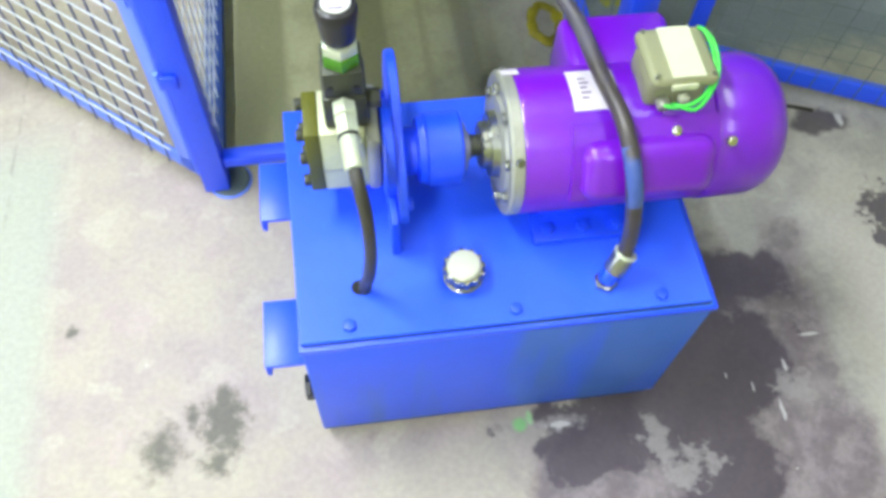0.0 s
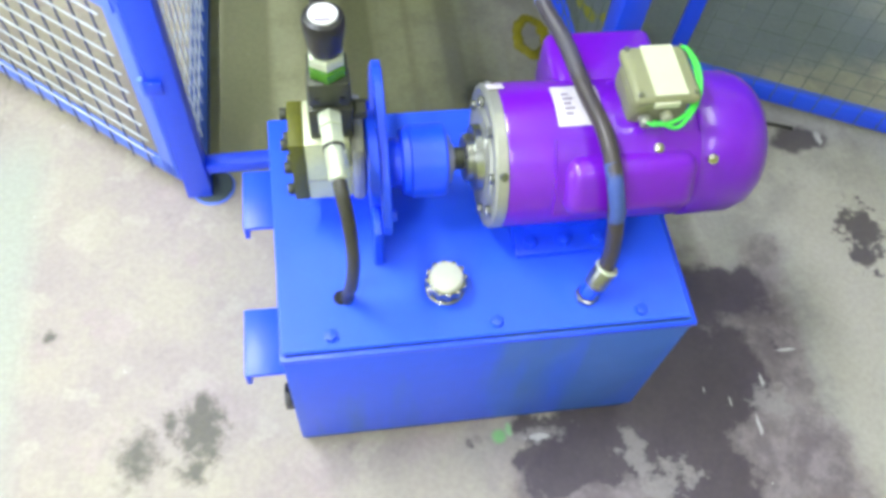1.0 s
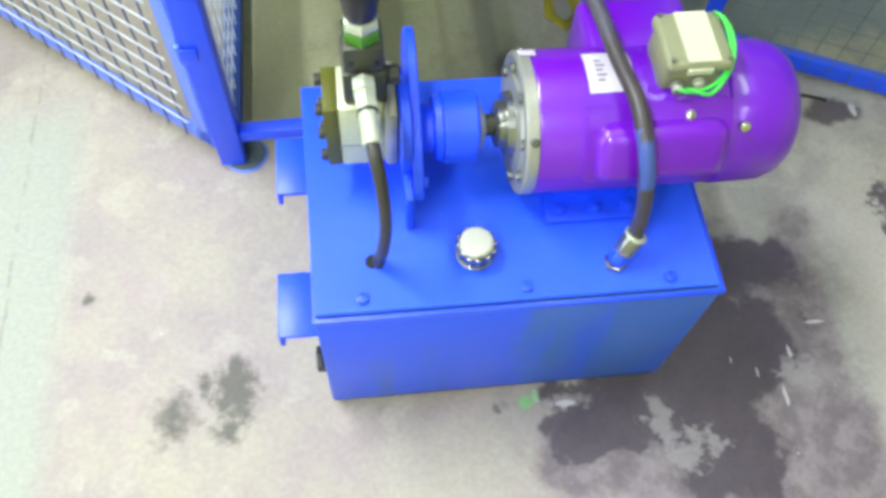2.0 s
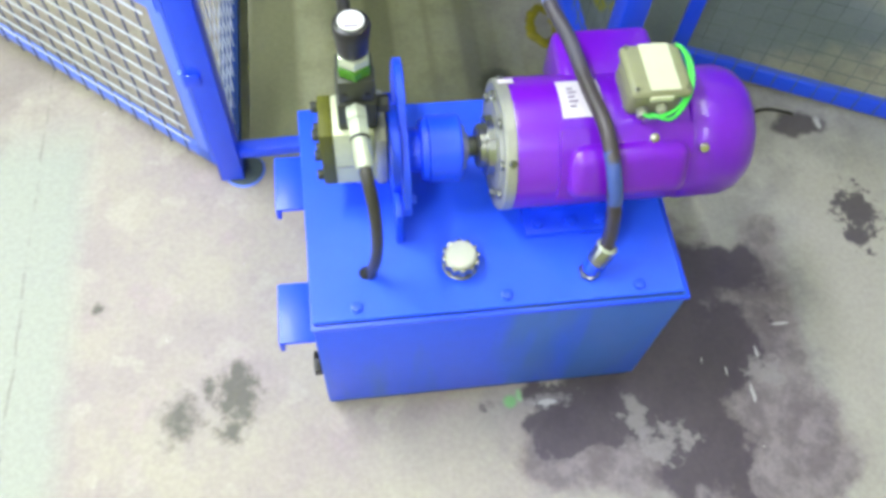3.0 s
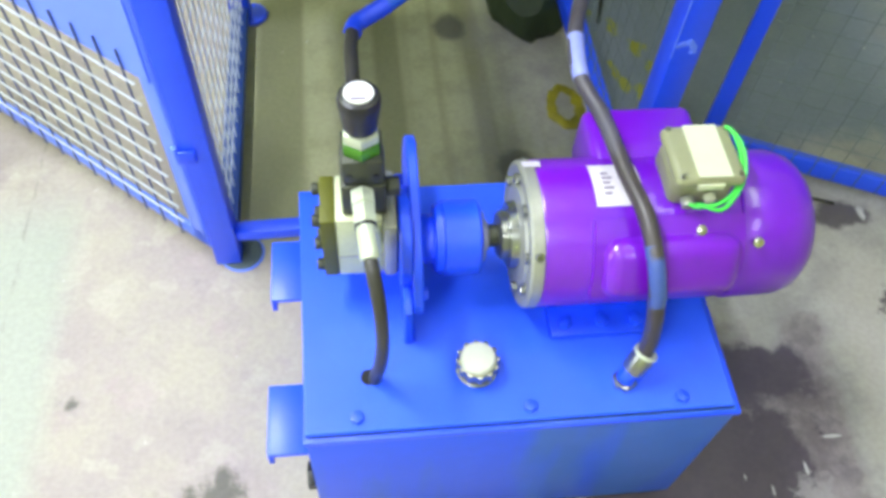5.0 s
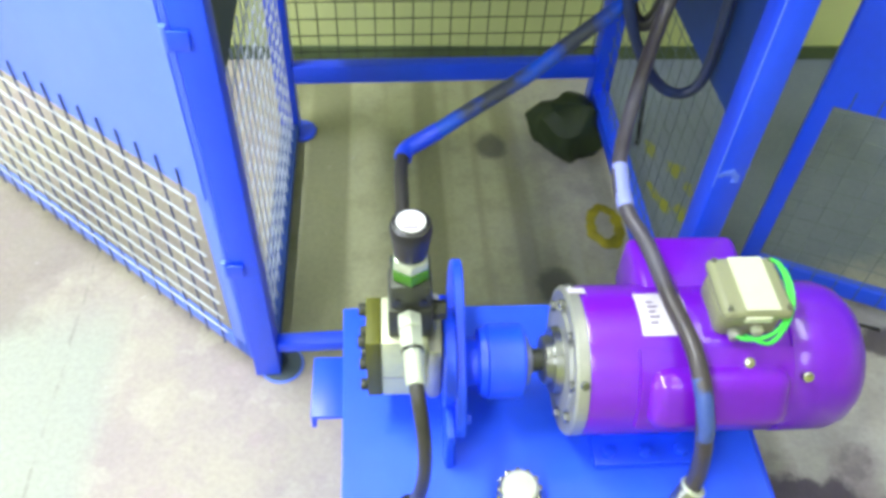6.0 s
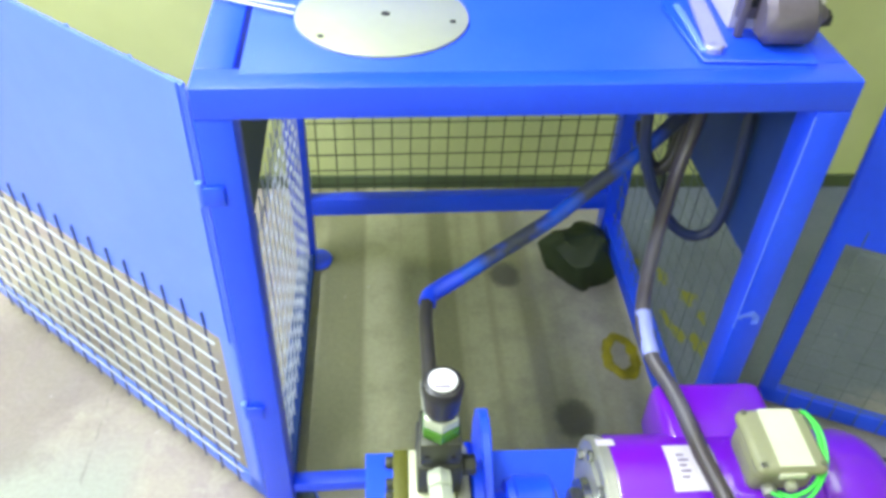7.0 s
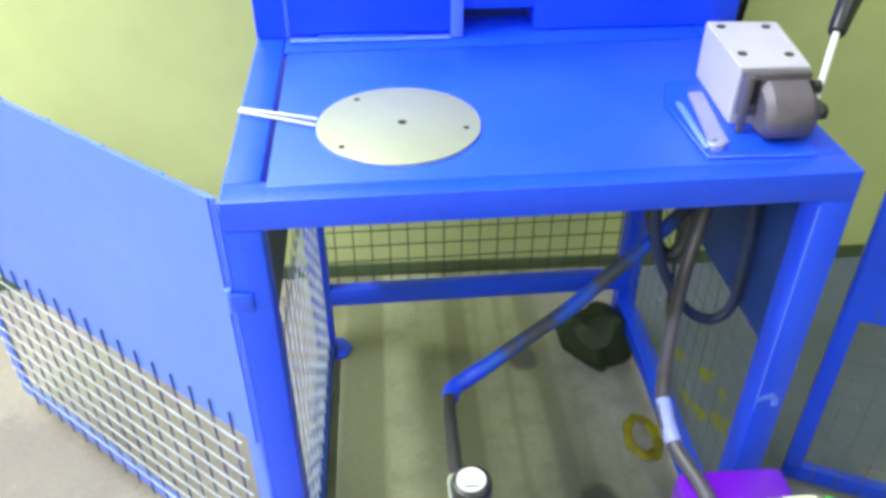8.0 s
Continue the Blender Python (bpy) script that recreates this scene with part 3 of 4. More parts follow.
# ---- pump bracket and coupling ----
bracket = thing("pump_bracket", (0.16, 0.27, ZL), "blue steel pump mounting plate welded upright on the tank lid", "bracket")
outline = [(0.138, 0.468), (0.138, 0.488), (0.176, 0.540), (0.236, 0.584), (0.296, 0.606), (0.322, 0.608), (0.344, 0.598), (0.366, 0.570), (0.378, 0.530), (0.378, 0.468)]
part("plate", prism(outline, 0.153, 0.167, "X", 0.002), BLUE, bracket)
part("foot_plate", prism([(0.131, ZL), (0.131, 0.480), (0.150, 0.486), (0.370, 0.486), (0.386, ZL)], 0.141, 0.1525, "X", 0.002), BLUE, bracket)
for by in (0.160, 0.345):
    part("plate_bolt", hexagon((0.1665, by, 0.484), (0.174, by, 0.484), 0.009), BLUE, bracket)
part("weld_bead", rod((0.1535, 0.135, ZL + 0.002), (0.1535, 0.380, ZL + 0.002), 0.004, 10), BLUE, bracket)
part("adapter_ring", lathe([(0.1365, 0.052), (0.1375, 0.066), (0.140, 0.068), (0.1525, 0.068)], (0, AY, AZ + 0.012), "X", 40), BLUE, bracket)
coupling = thing("shaft_coupling", (0.22, AY, AZ - 0.05), "blue painted jaw coupling between pump and motor", "coupling")
part("pump_half", lathe([(0.166, 0.030), (0.172, 0.034), (0.186, 0.034), (0.188, 0.046), (0.198, 0.050)], O, "X", 40), BLUE, coupling)
part("sleeve", lathe([(0.198, 0.046), (0.200, 0.052), (0.246, 0.052), (0.250, 0.048)], O, "X", 40), BLUE, coupling)
part("motor_half", lathe([(0.250, 0.036), (0.253, 0.037), (0.256, 0.034), (0.258, 0.022), (0.262, 0.020)], O, "X", 40), CLAMP, coupling, "bare grey hub half")

# ---- gear pump ----
pump = thing("gear_pump", (0.08, AY, ZL), "cream aluminium gear pump with an olive end cover", "pump")
PY0, PY1, PZ0, PZ1 = 0.210, 0.286, 0.464, 0.590
part("end_cover", box(0.036, 0.056, PY0, PY1, PZ0, PZ1, 0.002, 2), OLIVE, pump, "olive cast end cover")
part("body", box(0.056, 0.116, PY0, PY1, PZ0, PZ1, 0.003, 2), PUMP_CREAM, pump)
part("parting_line", box(0.055, 0.117, PY0 - 0.001, PY1 + 0.001, 0.508, 0.511), ALU, pump)
part("front_flange", box(0.116, 0.136, PY0 - 0.012, PY1 + 0.012, PZ0 + 0.005, PZ1 - 0.004, 0.008, 2), ALU, pump, "grey mounting flange")
for by in (PY0 + 0.012, PY1 - 0.012):
    for bz in (PZ0 + 0.012, (PZ0 + PZ1) / 2, PZ1 - 0.012):
        part("cap_screw", rod((0.026, by, bz), (0.036, by, bz), 0.0085, 14, 0.001), DARK_STEEL, pump, "dark socket screw")
part("pump_foot", box(0.085, 0.128, 0.248, 0.30, ZL, PZ0, 0.004), BLUE, pump)
part("port_boss", box(0.098, 0.112, PY0 - 0.010, PY0 + 0.004, 0.545, 0.580, 0.003, 2), ZINC, pump, "pale machined boss")

# ---- relief valve on the pump ----
valve = thing("relief_valve", (0.094, 0.25, PZ1), "dark steel relief valve with a black adjusting knob", "valve")
VX, VY = 0.094, 0.245
part("body", box(VX - 0.028, VX + 0.028, VY - 0.027, VY + 0.045, PZ1, 0.648, 0.004, 2), DARK_STEEL, valve)
part("block", box(VX - 0.025, VX + 0.025, VY - 0.024, VY + 0.030, 0.648, 0.690, 0.003, 2), DARK_STEEL, valve)
for hx in (-0.016, 0.016):
    part("port_screw", rod((VX + hx, VY - 0.0265, 0.664), (VX + hx, VY - 0.0235, 0.664), 0.004, 10), BLACK, valve)
part("green_collar", hexagon((VX, VY, 0.690), (VX, VY, 0.708), 0.0245, 0.002), GREEN_BAND, valve, "green lacquered collar")
part("lock_nut", hexagon((VX, VY, 0.708), (VX, VY, 0.726), 0.0235, 0.003), ZINC, valve, "pale plated lock nut")
part("knob", lathe([(0.726, 0.018), (0.729, 0.0205), (0.740, 0.0215), (0.762, 0.0240), (0.772, 0.0250), (0.778, 0.0235), (0.780, 0.020)], (VX, VY, 0), "Z", 36), BLACK, valve, "black plastic knob")
disc = part("knob_disc", lathe([(0.780, 0.0172), (0.782, 0.0168), (0.7825, 0.004)], (VX, VY, 0), "Z", 36), WHITE, valve, "white knob disc")
part("print_bar", box(VX - 0.010, VX + 0.008, VY - 0.012, VY - 0.009, 0.7825, 0.7832), LABEL_INK, disc)
part("side_fitting", hexagon((VX + 0.028, VY - 0.006, 0.622), (VX + 0.046, VY - 0.006, 0.622), 0.013), DARK_STEEL, valve)

# ---- hoses ----
drain = thing("drain_hose", (0.09, 0.083, ZL), "black rubber hose with plated ferrule dipping into the tank lid", "hose")
part("elbow", hexagon((0.092, 0.214, 0.640), (0.093, 0.192, 0.642), 0.016), ZINC, drain, "pale plated elbow")
part("nut", hexagon((0.093, 0.192, 0.642), (0.0945, 0.165, 0.641), 0.0150), ZINC, drain, "pale plated nut")
part("ferrule", rod((0.0945, 0.165, 0.641), (0.098, 0.119, 0.634), 0.0122, 20, 0.002), ZINC, drain, "pale crimped ferrule")
part("ferrule_ring", rod((0.0945, 0.166, 0.641), (0.0948, 0.1625, 0.6405), 0.0135, 20), BLACK, drain, "black seal ring")
part("hose", tube([(0.0975, 0.124, 0.635), (0.1005, 0.104, 0.625), (0.1065, 0.080, 0.585), (0.108, 0.070, 0.52), (0.104, 0.070, 0.46), (0.099, 0.076, 0.425), (0.0945, 0.080, 0.390)], 0.0088, 16), RUBBER, drain)
part("hole_rim", lathe([(0, 0.0115), (0.0008, 0.0115), (0.0008, 0.006)], (0.0885, 0.083, ZL), "Z", 28), DISC_HOLE, drain)

ret = thing("return_hose", (0.445, 0.052, ZL), "scuffed black return hose draped over the motor", "hose")
part("fitting", hexagon((0.442, 0.050, ZL), (0.442, 0.050, ZL + 0.010), 0.0175), PLATED, ret, "wet plated tank fitting")
part("adapter", rod((0.442, 0.050, ZL + 0.008), (0.452, 0.058, ZL + 0.030), 0.0135, 20, 0.001), BLUE, ret)
part("ferrule", rod((0.450, 0.056, ZL + 0.026), (0.464, 0.066, ZL + 0.056), 0.0165, 20, 0.002), STEEL, ret, "bright ferrule")
part("ferrule_lip", rod((0.4625, 0.065, ZL + 0.053), (0.4645, 0.0665, ZL + 0.0575), 0.0172, 20, 0.001), ZINC, ret, "bright crimped lip")
part("hose", tube([(0.462, 0.065, ZL + 0.052), (0.463, 0.073, 0.490), (0.455, 0.082, 0.550), (0.448, 0.114, 0.604), (0.442, 0.168, 0.628), (0.431, 0.240, 0.630), (0.420, 0.330, 0.634), (0.402, 0.400, 0.640),
                         (0.404, 0.470, 0.655), (0.434, 0.560, 0.690), (0.476, 0.650, 0.760), (0.510, 0.700, 0.850), (0.525, 0.720, 0.935)], 0.0112, 18), HOSE_GREY, ret)
part("scuff", tube([(0.4545, 0.0835, 0.553), (0.4535, 0.088, 0.568), (0.4505, 0.100, 0.588), (0.448, 0.114, 0.604), (0.4455, 0.132, 0.616)], 0.01135, 18), HOSE_SCUFF, ret, "blue paint scuff on rubber")
part("sleeve", tube([(0.402, 0.398, 0.640), (0.4015, 0.430, 0.6455), (0.404, 0.468, 0.6545)], 0.0120, 18), TAPE, ret, "pale worn patch of tape")

supply = thing("pressure_hose", (0.094, 0.35, 0.62), "blue oversprayed hydraulic hose from pump to bench valve", "hose")
part("fitting", hexagon((0.092, 0.290, 0.622), (0.090, 0.320, 0.622), 0.016), ZINC, supply, "pale plated nut")
part("ferrule", rod((0.090, 0.320, 0.622), (0.088, 0.372, 0.622), 0.014, 20, 0.002), ZINC, supply, "pale crimped ferrule")
part("inner_run", tube([(0.088, 0.370, 0.622), (0.087, 0.44, 0.620), (0.0865, 0.50, 0.616), (0.090, 0.535, 0.614)], 0.0105, 16), RUBBER, supply, "dark bare rubber run")
part("elbow_sleeve", tube([(0.090, 0.533, 0.614), (0.096, 0.552, 0.614), (0.115, 0.565, 0.618), (0.145, 0.577, 0.630)], 0.0135, 16), HOSE_BEND, supply, "bright blue coated elbow")
part("hose", tube([(0.112, 0.5635, 0.6175), (0.145, 0.577, 0.630), (0.199, 0.602, 0.652), (0.291, 0.649, 0.684), (0.364, 0.686, 0.724), (0.429, 0.719, 0.757), (0.507, 0.758, 0.812), (0.55, 0.78, 0.88), (0.56, 0.785, 0.938)], 0.0125, 16), HOSE_BLUE, supply)

for path, rad, mat, label in (
        ([(0.428, 0.715, 0.938), (0.429, 0.70, 0.85), (0.438, 0.70, 0.783), (0.460, 0.70, 0.720), (0.496, 0.70, 0.656), (0.535, 0.70, 0.614), (0.572, 0.70, 0.606), (0.596, 0.70, 0.640), (0.602, 0.71, 0.75), (0.596, 0.73, 0.938)], 0.0095, HOSE_DARK, "dark blue-black hose hanging in a loop under the bench"),
        ([(0.545, 0.83, 0.938), (0.543, 0.82, 0.78), (0.536, 0.81, 0.715), (0.520, 0.80, 0.684), (0.500, 0.80, 0.676), (0.482, 0.81, 0.70), (0.474, 0.84, 0.75)], 0.013, RUBBER, "black hose curling under the bench top")):
    lp = thing("looped_hose", path[0], label, "hose")
    part("hose", tube(path, rad, 14), mat, lp)
    part("ferrule", rod(path[0], Vector(path[0]) - Vector((0, 0, 0.045)), rad + 0.004, 18, 0.002), BLACK, lp)

# ---- bench ----
X0, X1, Y0, Y1, TOP, T = -0.212, 0.656, 0.550, 1.345, 0.986, 0.050
FR = 0.046
bench = thing("machine_bench", (0.22, 0.9, 0), "bright blue welded steel bench with mesh sides", "bench")
bench.location, bench.rotation_euler.z = (0.211, 0.898, 0), radians(1.7)  # stands slightly askew


def wire_panel(p, q, z0, z1, pitch_h, pitch_v, r=0.0016, over=0.0, lift=0.0, r2=None, gap=None):
    """Two meshes of wires, lying and upright, along the plan line p to q."""
    p, q = Vector((*p, 0)), Vector((*q, 0))
    d = (q - p).normalized()
    n = Vector((-d.y, d.x, 0))
    flat, upright = bmesh.new(), bmesh.new()
    k = z0 + pitch_h * 0.5
    while k < z1:
        rod(p + n * lift + Vector((0, 0, k)), q + n * lift + Vector((0, 0, k)), r, 6, 0, flat)
        k += pitch_h
    s = pitch_v * 0.5
    while s < (q - p).length:
        w = p + d * s + n * (lift + (2 * r if gap is None else gap))
        rod(w + Vector((0, 0, z0 - over)), w + Vector((0, 0, z1 + over)), r2 or r, 6, 0, upright)
        s += pitch_v
    return flat, upright


RS = 0.015  # the rear legs stand a little to the east
for px, py in ((X0, Y0), (X1 - T, Y0), (X0 + RS, Y1 - T), (X1 - T + RS, Y1 - T)):
    leg = part("leg", box(px, px + T, py, py + T, 0.012, TOP - FR, 0.003), BLUE, bench)
    # the front left pad is dark grey to paint the shade on it
    part("foot_pad", lathe([(0, 0.040), (0.006, 0.042), (0.010, 0.038), (0.012, 0.02)], (px + T / 2 + (0.024 if px < 0 else -0.01), py + T / 2 + 0.006, 0), "Z", 28), DARK_GREY if py == Y0 and px < 0 else BLUE, leg)
part("pad_rim", lathe([(0, 0.045), (0.003, 0.0455), (0.005, 0.043)], (X0 + T / 2 + 0.024, Y0 + T / 2 + 0.006, 0), "Z", 32), BLUE_PALE, bench, "pale blue foot rim")
# thin pale rod imitates the highlight along the leg's inner edge
part("edge_highlight", rod((X1 - T, Y0, 0.52), (X1 - T, Y0, 0.932), 0.0014, 8), BLUE_PALE, bench, "pale painted highlight on the leg edge")
part("top_rail", box(X0, X1, Y0, Y0 + T, TOP - FR, TOP, 0.003), BLUE, bench)
part("top_rail", box(X0, X1, Y1 - T, Y1, TOP - FR, TOP, 0.003), BLUE, bench)
part("top_rail", box(X0, X0 + T, Y0 + T, Y1 - T, TOP - FR, TOP, 0.003), BLUE, bench)
part("top_rail", box(X1 - T, X1, Y0 + T, Y1 - T, TOP - FR, TOP, 0.003), BLUE, bench)
part("top_plate", box(X0 + T + 0.009, X1 - T - 0.007, Y0 + T - 0.016, 1.031, TOP - 0.008, TOP + 0.001, 0.001), BLUE_TOP, bench)
part("back_plate", box(X0 + T + 0.002, X1 - T - 0.002, 1.042, Y1 - T - 0.002, TOP - 0.010, TOP - 0.001, 0.001), BLUE, bench)
part("lower_rail", box(X0 + T + RS, X1 - T + RS, Y1 - T, Y1 - 0.018, 0.182, 0.234, 0.003), BLUE, bench)
part("lower_rail", box(X0 + T, 0.12, Y0 + 0.010, Y0 + 0.040, 0.076, 0.104, 0.003), BLUE, bench)
# dark blue here and on the right sheet is painted shade
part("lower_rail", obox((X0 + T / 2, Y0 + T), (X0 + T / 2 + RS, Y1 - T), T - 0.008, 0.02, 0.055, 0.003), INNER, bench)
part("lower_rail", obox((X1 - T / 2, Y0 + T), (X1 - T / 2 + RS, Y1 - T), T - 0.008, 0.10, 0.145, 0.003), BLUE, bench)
part("side_sheet", box(X0 + 0.022, X0 + 0.025, Y0 + T, Y1 - T, 0.645, TOP - FR, 0), DARK_GREY, bench, "dark grey side sheet")
part("side_sheet", box(X1 - 0.036, X1 - 0.033, Y0 + T, Y1 - T, 0.62, TOP - FR, 0), INNER, bench, "dark blue side sheet with painted shade")
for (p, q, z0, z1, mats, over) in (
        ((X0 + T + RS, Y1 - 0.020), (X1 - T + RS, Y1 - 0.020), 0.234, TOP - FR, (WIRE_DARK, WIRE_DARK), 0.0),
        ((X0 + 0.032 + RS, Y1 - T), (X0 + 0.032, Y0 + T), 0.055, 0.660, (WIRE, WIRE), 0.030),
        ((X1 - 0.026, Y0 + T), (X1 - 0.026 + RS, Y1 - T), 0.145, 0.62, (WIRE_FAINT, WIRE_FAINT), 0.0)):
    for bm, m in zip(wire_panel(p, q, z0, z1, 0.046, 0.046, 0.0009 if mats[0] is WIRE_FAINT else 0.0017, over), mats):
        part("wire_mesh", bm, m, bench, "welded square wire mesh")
bm = tube([(0.611, Y0, 0.543), (0.618, Y0, 0.549), (0.630, Y0, 0.551), (0.637, Y0, 0.543), (0.639, Y0, 0.530)], 0.006, 10, 6)
for v in bm.verts:
    v.co += noise.noise_vector(v.co * 90) * 0.004
    v.co.y = Y0 + (v.co.y - Y0) * 0.4
part("weld_mark", bm, BLUE_PALE, bench, "pale weld spatter patch")


# ---- mesh doors ----
def mesh_door(name, p, q, zlo, zmid, zhi, label, mats, flip=1):
    d = thing(name, (*p, 0), label, "door")
    thick, off = (0.008, 0.0072) if flip < 0 else (0.022, 0.0)
    # the left door's paler blue carries the light that falls on it
    part("bottom_rail", obox(p, q, thick, zlo, zlo + 0.045, 0.002, off), BLUE_PALE if flip < 0 else BLUE, d)
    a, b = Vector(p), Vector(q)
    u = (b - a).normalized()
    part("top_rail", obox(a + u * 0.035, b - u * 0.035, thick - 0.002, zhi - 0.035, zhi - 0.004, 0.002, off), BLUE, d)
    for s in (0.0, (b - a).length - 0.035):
        part("stile", obox(a + u * s, a + u * (s + 0.035), thick, zlo, zhi - 0.003, 0.002, off), BLUE_PALE if flip < 0 else BLUE, d)
    part("sheet", obox(a + u * 0.004, b - u * 0.004, 0.004, zmid, zhi, 0, -0.0135 * flip), BLUE_PALE if flip < 0 else BLUE, d, "plain painted sheet panel")
    flat, up = wire_panel(a + u * 0.035, b - u * 0.035, zlo + 0.045, zmid, 0.046, 0.050, 0.0018 if flip < 0 else 0.0010, 0.040, -0.0223 * flip, 0.0019 if flip < 0 else 0.0010, 0.0048 * flip)
    part("wire_mesh", flat, mats[0], d, "welded wire mesh")
    part("wire_mesh", up, mats[1], d, "upright mesh wires")
    return d


U = Vector((-0.77, 0.638)).normalized()
A = Vector((-0.2150, 0.5629))
left = mesh_door("mesh_door", tuple(A), tuple(A + U * 0.94), 0.055, 0.505, 0.984, "blue door with solid sheet above wire mesh, open", (WIRE, WIRE_BLUE), -1)
for hz in (0.335, 0.805):
    pin = part("hinge", rod((-0.219, 0.536, hz), (-0.219, 0.536, hz + 0.04), 0.0055, 14, 0.001), BLUE_PALE, left)
    part("hinge_leaf", box(-0.215, -0.186, 0.5290, 0.5335, hz + 0.004, hz + 0.034, 0.001), BLUE, pin)
# added dark strip stands in for the shade in the hinge gap
part("gap_shade", box(-0.238, -0.2125, 0.590, 0.594, 0.055, 0.935, 0.001), INNER, left, "dark blue strip as shade in the hinge gap")
part("hinge_rail", rod((-0.2165, 0.550, 0.06), (-0.2165, 0.550, 0.978), 0.0022, 8), BLUE_PALE, left, "pale thin hinge rail")
for k in range(6):
    w = A + U * (0.10 + 0.135 * k)
    part("weld_spot", lathe([(-0.020, 0.001), (-0.012, 0.002), (-0.002, 0.0035), (0.002, 0.003), (0.003, 0.001)], (w.x - 0.006, w.y - 0.008, 0.984), "Z", 10), BLUE_PALE, left, "pale weld spot")
V = Vector((0.90, -0.41)).normalized()
B = Vector((0.885, 0.815))
right = mesh_door("mesh_door", tuple(B), tuple(B + V * 0.93), 0.015, 0.505, 0.984, "blue door with sheet top and dark wire mesh", (WIRE_FAINT, WIRE_FAINT), 1)

# ---- things on the bench ----
turn = thing("round_plate", (0.026, 0.737, TOP), "machined pale steel disc with four holes on the bench", "plate")
part("disc", lathe([(0.001, 0.120), (0.002, 0.1225), (0.0055, 0.1225), (0.0065, 0.121)], (0.026, 0.733, TOP), "Z", 72), DISC, turn)
for hx, hy, hr in ((-0.038, 0.814, 0.0045), (0.031, 0.733, 0.0065), (0.125, 0.710, 0.0045), (-0.056, 0.663, 0.0045)):
    part("hole", lathe([(0.0065, hr), (0.0072, hr), (0.0072, hr * 0.5)], (hx, hy, TOP), "Z", 18), DISC_HOLE, turn)
strap = thing("strap", (-0.15, 0.76, TOP), "pair of thin white straps lying across the bench edge", "strap")
part("band", obox((-0.218, 0.802), (-0.097, 0.758), 0.005, TOP + 0.002, TOP + 0.005, 0.001), TIE, strap)
part("band", obox((-0.218, 0.786), (-0.097, 0.731), 0.005, TOP + 0.0055, TOP + 0.0085, 0.001), TIE, strap)

lever = thing("lever_valve", (0.56, 0.77, TOP), "grey hand lever valve with white block on the bench", "valve")
part("base_plate", prism([(0.450, 0.602), (0.608, 0.598), (0.612, 0.850), (0.462, 0.850), (0.438, 0.770)], TOP + 0.001, TOP + 0.007, "Z", 0.002), BLUE, lever)
part("clamp", prism([(0.462, 0.634), (0.492, 0.634), (0.507, 0.800), (0.482, 0.800)], TOP + 0.007, TOP + 0.011, "Z", 0.003), CLAMP, lever, "pale clamp bar")
part("clamp_rail", prism([(0.451, 0.622), (0.460, 0.620), (0.462, 0.762), (0.452, 0.764)], TOP + 0.007, TOP + 0.013, "Z", 0.002), BLUE_PALE, lever, "pale blue rail")
part("clamp_bolt", lathe([(0, 0.013), (0.008, 0.013), (0.010, 0.011), (0.010, 0.006), (0.006, 0.005)], (0.470, 0.628, TOP + 0.007), "Z", 20), CLAMP, lever)
part("block", prism([(0.510, 0.694), (0.611, 0.688), (0.631, 0.863), (0.519, 0.870)], TOP + 0.007, 1.084, "Z", 0.002), BLOCK_WHITE, lever, "milled pale metal block")
part("front_body", box(0.5125, 0.609, 0.674, 0.6875, TOP + 0.030, 1.081, 0.003, 2), VALVE_GREY, lever, "grey cast valve body")
part("bracket_arm", box(0.511, 0.523, 0.664, 0.6745, TOP + 0.007, 1.079, 0.003, 2), VALVE_GREY, lever)
part("spool_end", prism([(0.628, TOP + 0.012), (0.616, TOP + 0.040), (0.630, 1.060), (0.6735, 1.079), (0.6735, TOP + 0.010)], 0.533, 0.607, "X", 0.010), VALVE_GREY, lever, "rounded grey housing")
part("slot", box(0.525, 0.535, 0.672, 0.6745, 1.035, 1.072), DISC_HOLE, lever)
part("pivot", rod((0.600, 0.672, 1.022), (0.634, 0.680, 1.022), 0.015, 18, 0.003), VALVE_GREY, lever)
part("pivot_nut", hexagon((0.606, 0.664, 1.064), (0.617, 0.664, 1.064), 0.011), BLACK, lever)
part("pivot_nut", hexagon((0.630, 0.676, 1.018), (0.642, 0.678, 1.018), 0.013), BLACK, lever)
for hx, hy in ((0.534, 0.845), (0.604, 0.840), (0.529, 0.738), (0.596, 0.731)):
    part("cap_screw", rod((hx, hy, 1.082), (hx, hy, 1.0855), 0.007, 14), DARK_STEEL, lever)
part("lever_rod", rod((0.632, 0.690, 1.030), (0.686, 0.780, 1.098), 0.0055, 14), WHITE, lever, "pale lever rod")
part("grip", rod((0.684, 0.777, 1.096), (0.745, 0.860, 1.165), 0.013, 20, 0.003, None, 0.021), BLACK, lever, "black lever grip")

# upright housings at the rear of the bench; unseen upper part added to shade the wall
back = thing("rear_housing", (0.22, 1.13, TOP), "blue sheet steel housing standing on the bench rear", "housing")
part("case", box(-0.228, 0.146, 1.092, 1.200, TOP + 0.001, 2.10, 0.003), BLUE, back)
part("door", box(-0.165, 0.128, 1.086, 1.091, TOP + 0.010, 2.06, 0.002), BLUE, back)
part("ledge", box(-0.165, 0.127, 1.066, 1.0845, TOP + 0.001, TOP + 0.004, 0.001), BLUE_PALE, back, "pale blue ledge")
part("seam", box(-0.172, -0.166, 1.0865, 1.0915, TOP + 0.005, 2.06, 0.001), BLUE_PALE, back)
part("lip", box(-0.115, 0.045, 1.078, 1.090, TOP + 0.001, TOP + 0.008, 0.002), BLUE, back)
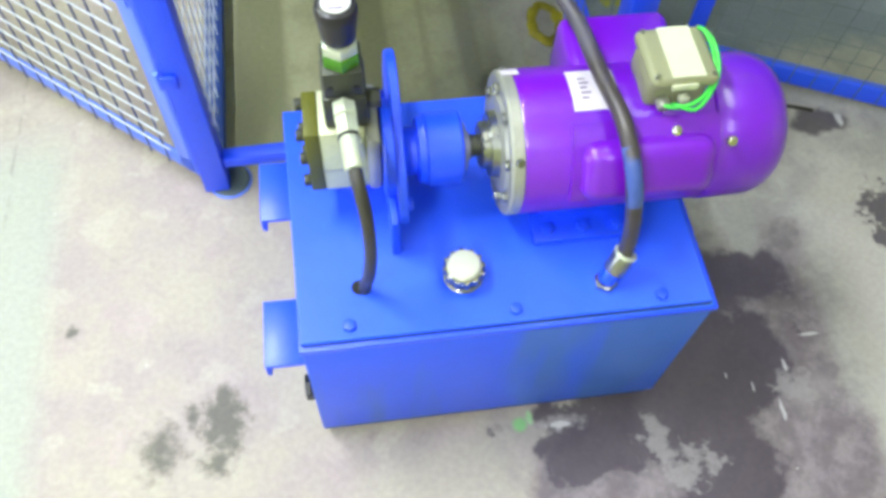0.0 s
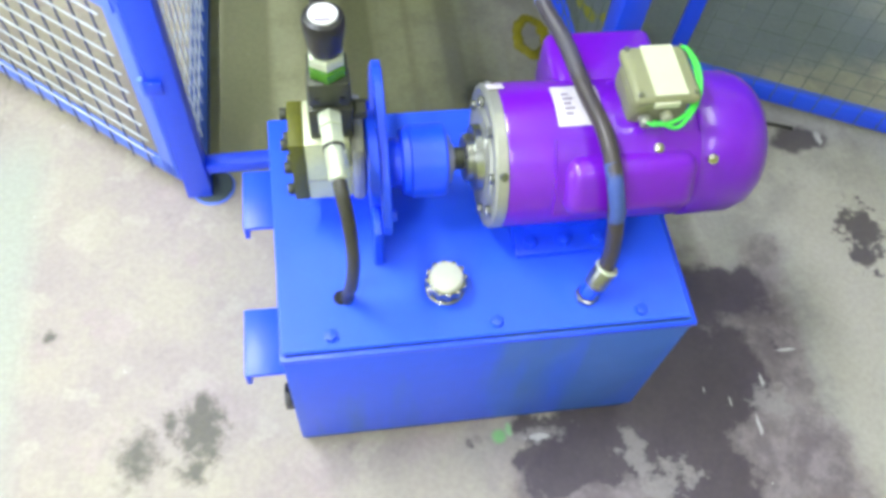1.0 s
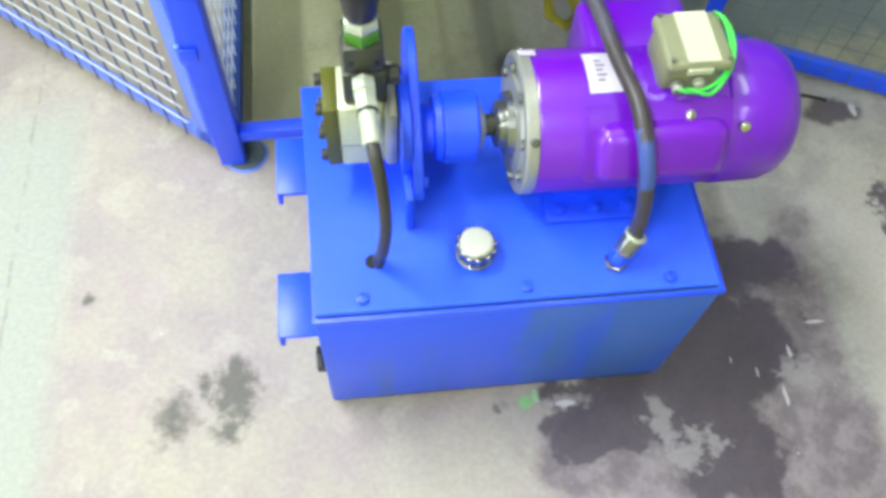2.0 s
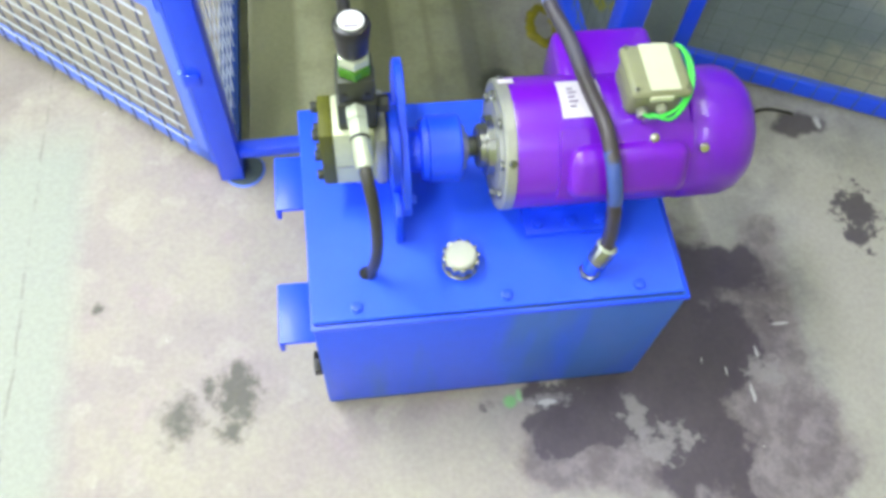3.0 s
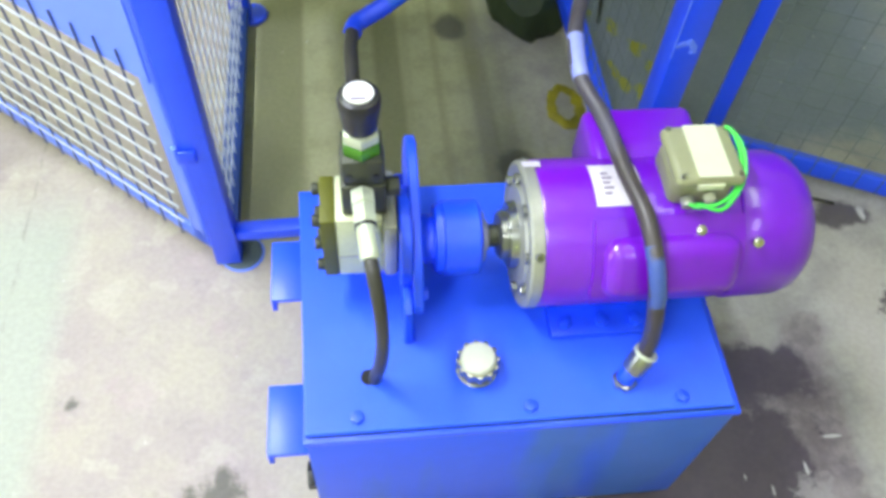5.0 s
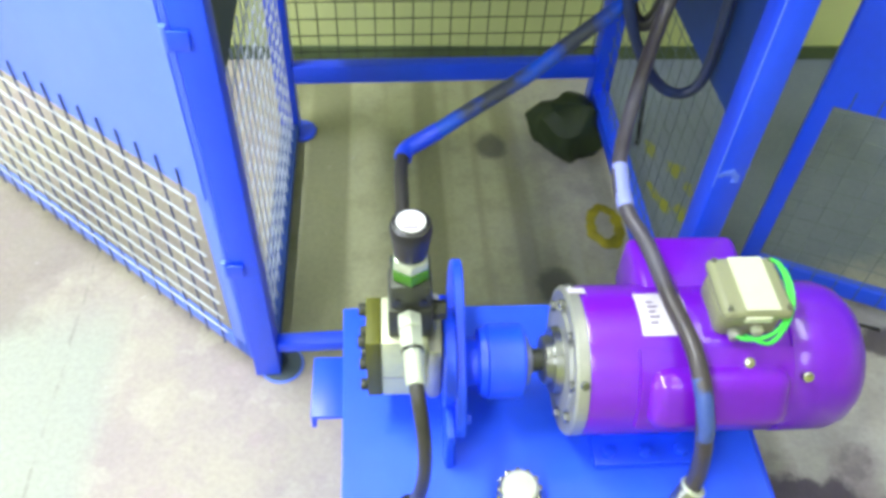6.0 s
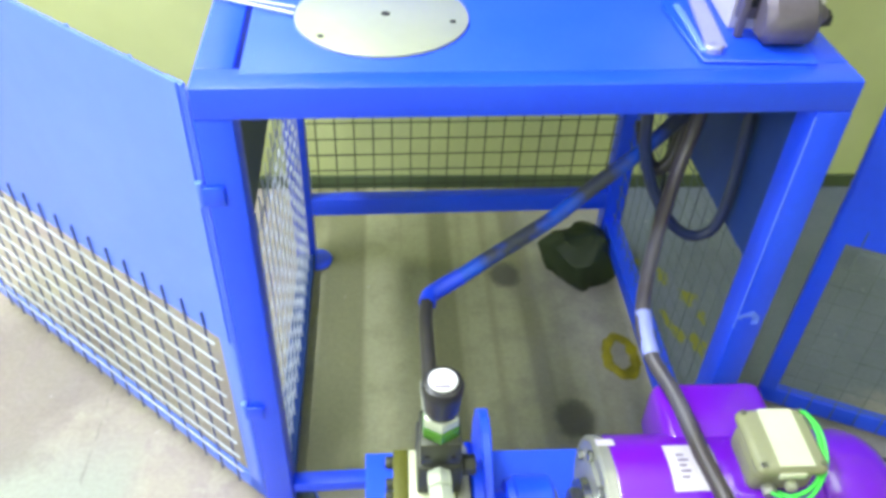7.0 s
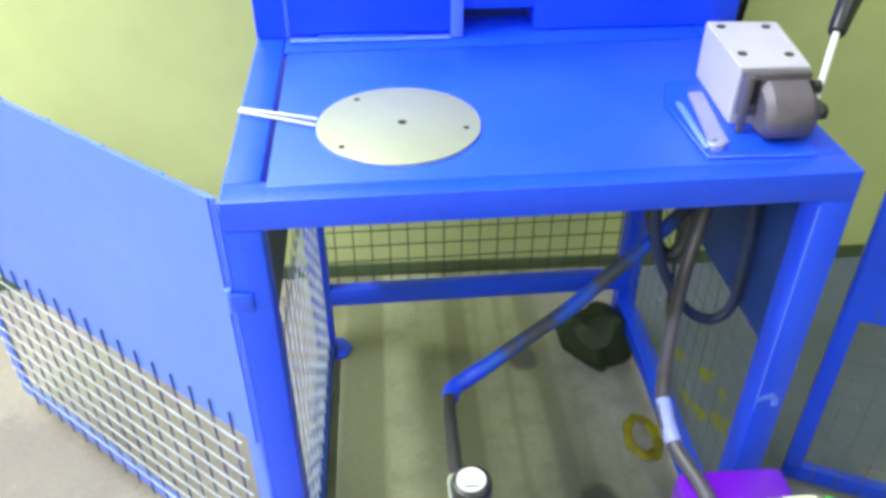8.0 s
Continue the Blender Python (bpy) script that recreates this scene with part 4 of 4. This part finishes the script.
part("edge_strip", box(0.128, 0.150, 1.074, 1.091, TOP + 0.001, 2.10, 0.002), BLUE_PALE, back)
part("case", box(0.285, 0.672, 1.105, 1.200, TOP + 0.001, 2.10, 0.003), BLUE, back)
part("bridge", box(0.150, 0.285, 1.108, 1.200, TOP + 0.042, 2.10, 0.003), BLUE, back)
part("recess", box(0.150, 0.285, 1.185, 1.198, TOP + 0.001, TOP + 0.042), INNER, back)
for k in (0, 1):
    cb = thing("cable", (0.72 + 0.03 * k, 1.22, 0.9), "dark cable hanging behind the bench", "cable")
    part("sheath", tube([(0.690 + 0.04 * k, 1.235, 1.25), (0.712 + 0.025 * k, 1.235, 1.10), (0.728 + 0.012 * k, 1.235, 0.97), (0.715, 1.24, 0.80), (0.700, 1.245, 0.55), (0.72, 1.25, 0.2), (0.74, 1.25, 0.0065)], 0.006, 10), BLACK, cb)

# ---- floor things ----
sack = thing("waste_sack", (0.548, 1.262, 0), "dark green crumpled waste sack on the floor", "sack")
bm = lathe([(0.0, 0.080), (0.012, 0.092), (0.05, 0.098), (0.09, 0.086), (0.115, 0.062), (0.125, 0.03), (0.126, 0.01)], (0.548, 1.262, 0), "Z", 44)
for v in bm.verts:
    v.co.z *= 1.08
    v.co += noise.noise_vector(v.co * 12) * 0.036 + noise.noise_vector(v.co * 34) * 0.009
    v.co.z = max(v.co.z, 0.001)
part("shell", bm, BUCKET, sack)
ring = thing("yellow_ring", (0.59, 0.95, 0), "yellow ring of spilled paint on the floor", "ring")
bm = tube([(0.596 + 0.035 * math.cos(2 * math.pi * k / 14), 0.950 + 0.060 * math.sin(2 * math.pi * k / 14), 0.005) for k in range(15)], 0.013, 14, 5)
for v in bm.verts:
    v.co += noise.noise_vector(v.co * 45) * 0.009
    v.co.z = max(0.0005, v.co.z * 0.5)
part("band", bm, YELLOW, ring)

# ---- ceiling luminaires ----
DIFF = bpy.data.materials.new("lamp_diffuser")
DIFF.use_nodes = True
DIFF.node_tree.nodes["Principled BSDF"].inputs["Emission Color"].default_value = (1, 0.98, 0.93, 1)
DIFF.node_tree.nodes["Principled BSDF"].inputs["Emission Strength"].default_value = 6
for lx, ly in LAMPS:
    cl = thing("ceiling_light", (lx, ly, 3.6), "long white ceiling luminaire", "lamp", "ceiling lights")
    part("housing", box(lx - 0.18, lx + 0.18, ly - 0.8, ly + 0.8, 3.54, 3.60, 0.01), CEIL, cl)
    part("diffuser", box(lx - 0.15, lx + 0.15, ly - 0.75, ly + 0.75, 3.515, 3.54, 0.005), DIFF, cl)

lead = thing("power_cable", (1.02, 0.63, 0), "thin black cable lying on the concrete", "cable")
part("sheath", tube([(0.99, 0.640, 0.004), (1.05, 0.632, 0.004), (1.10, 0.640, 0.004), (1.16, 0.622, 0.004)], 0.004, 8), BLACK, lead)
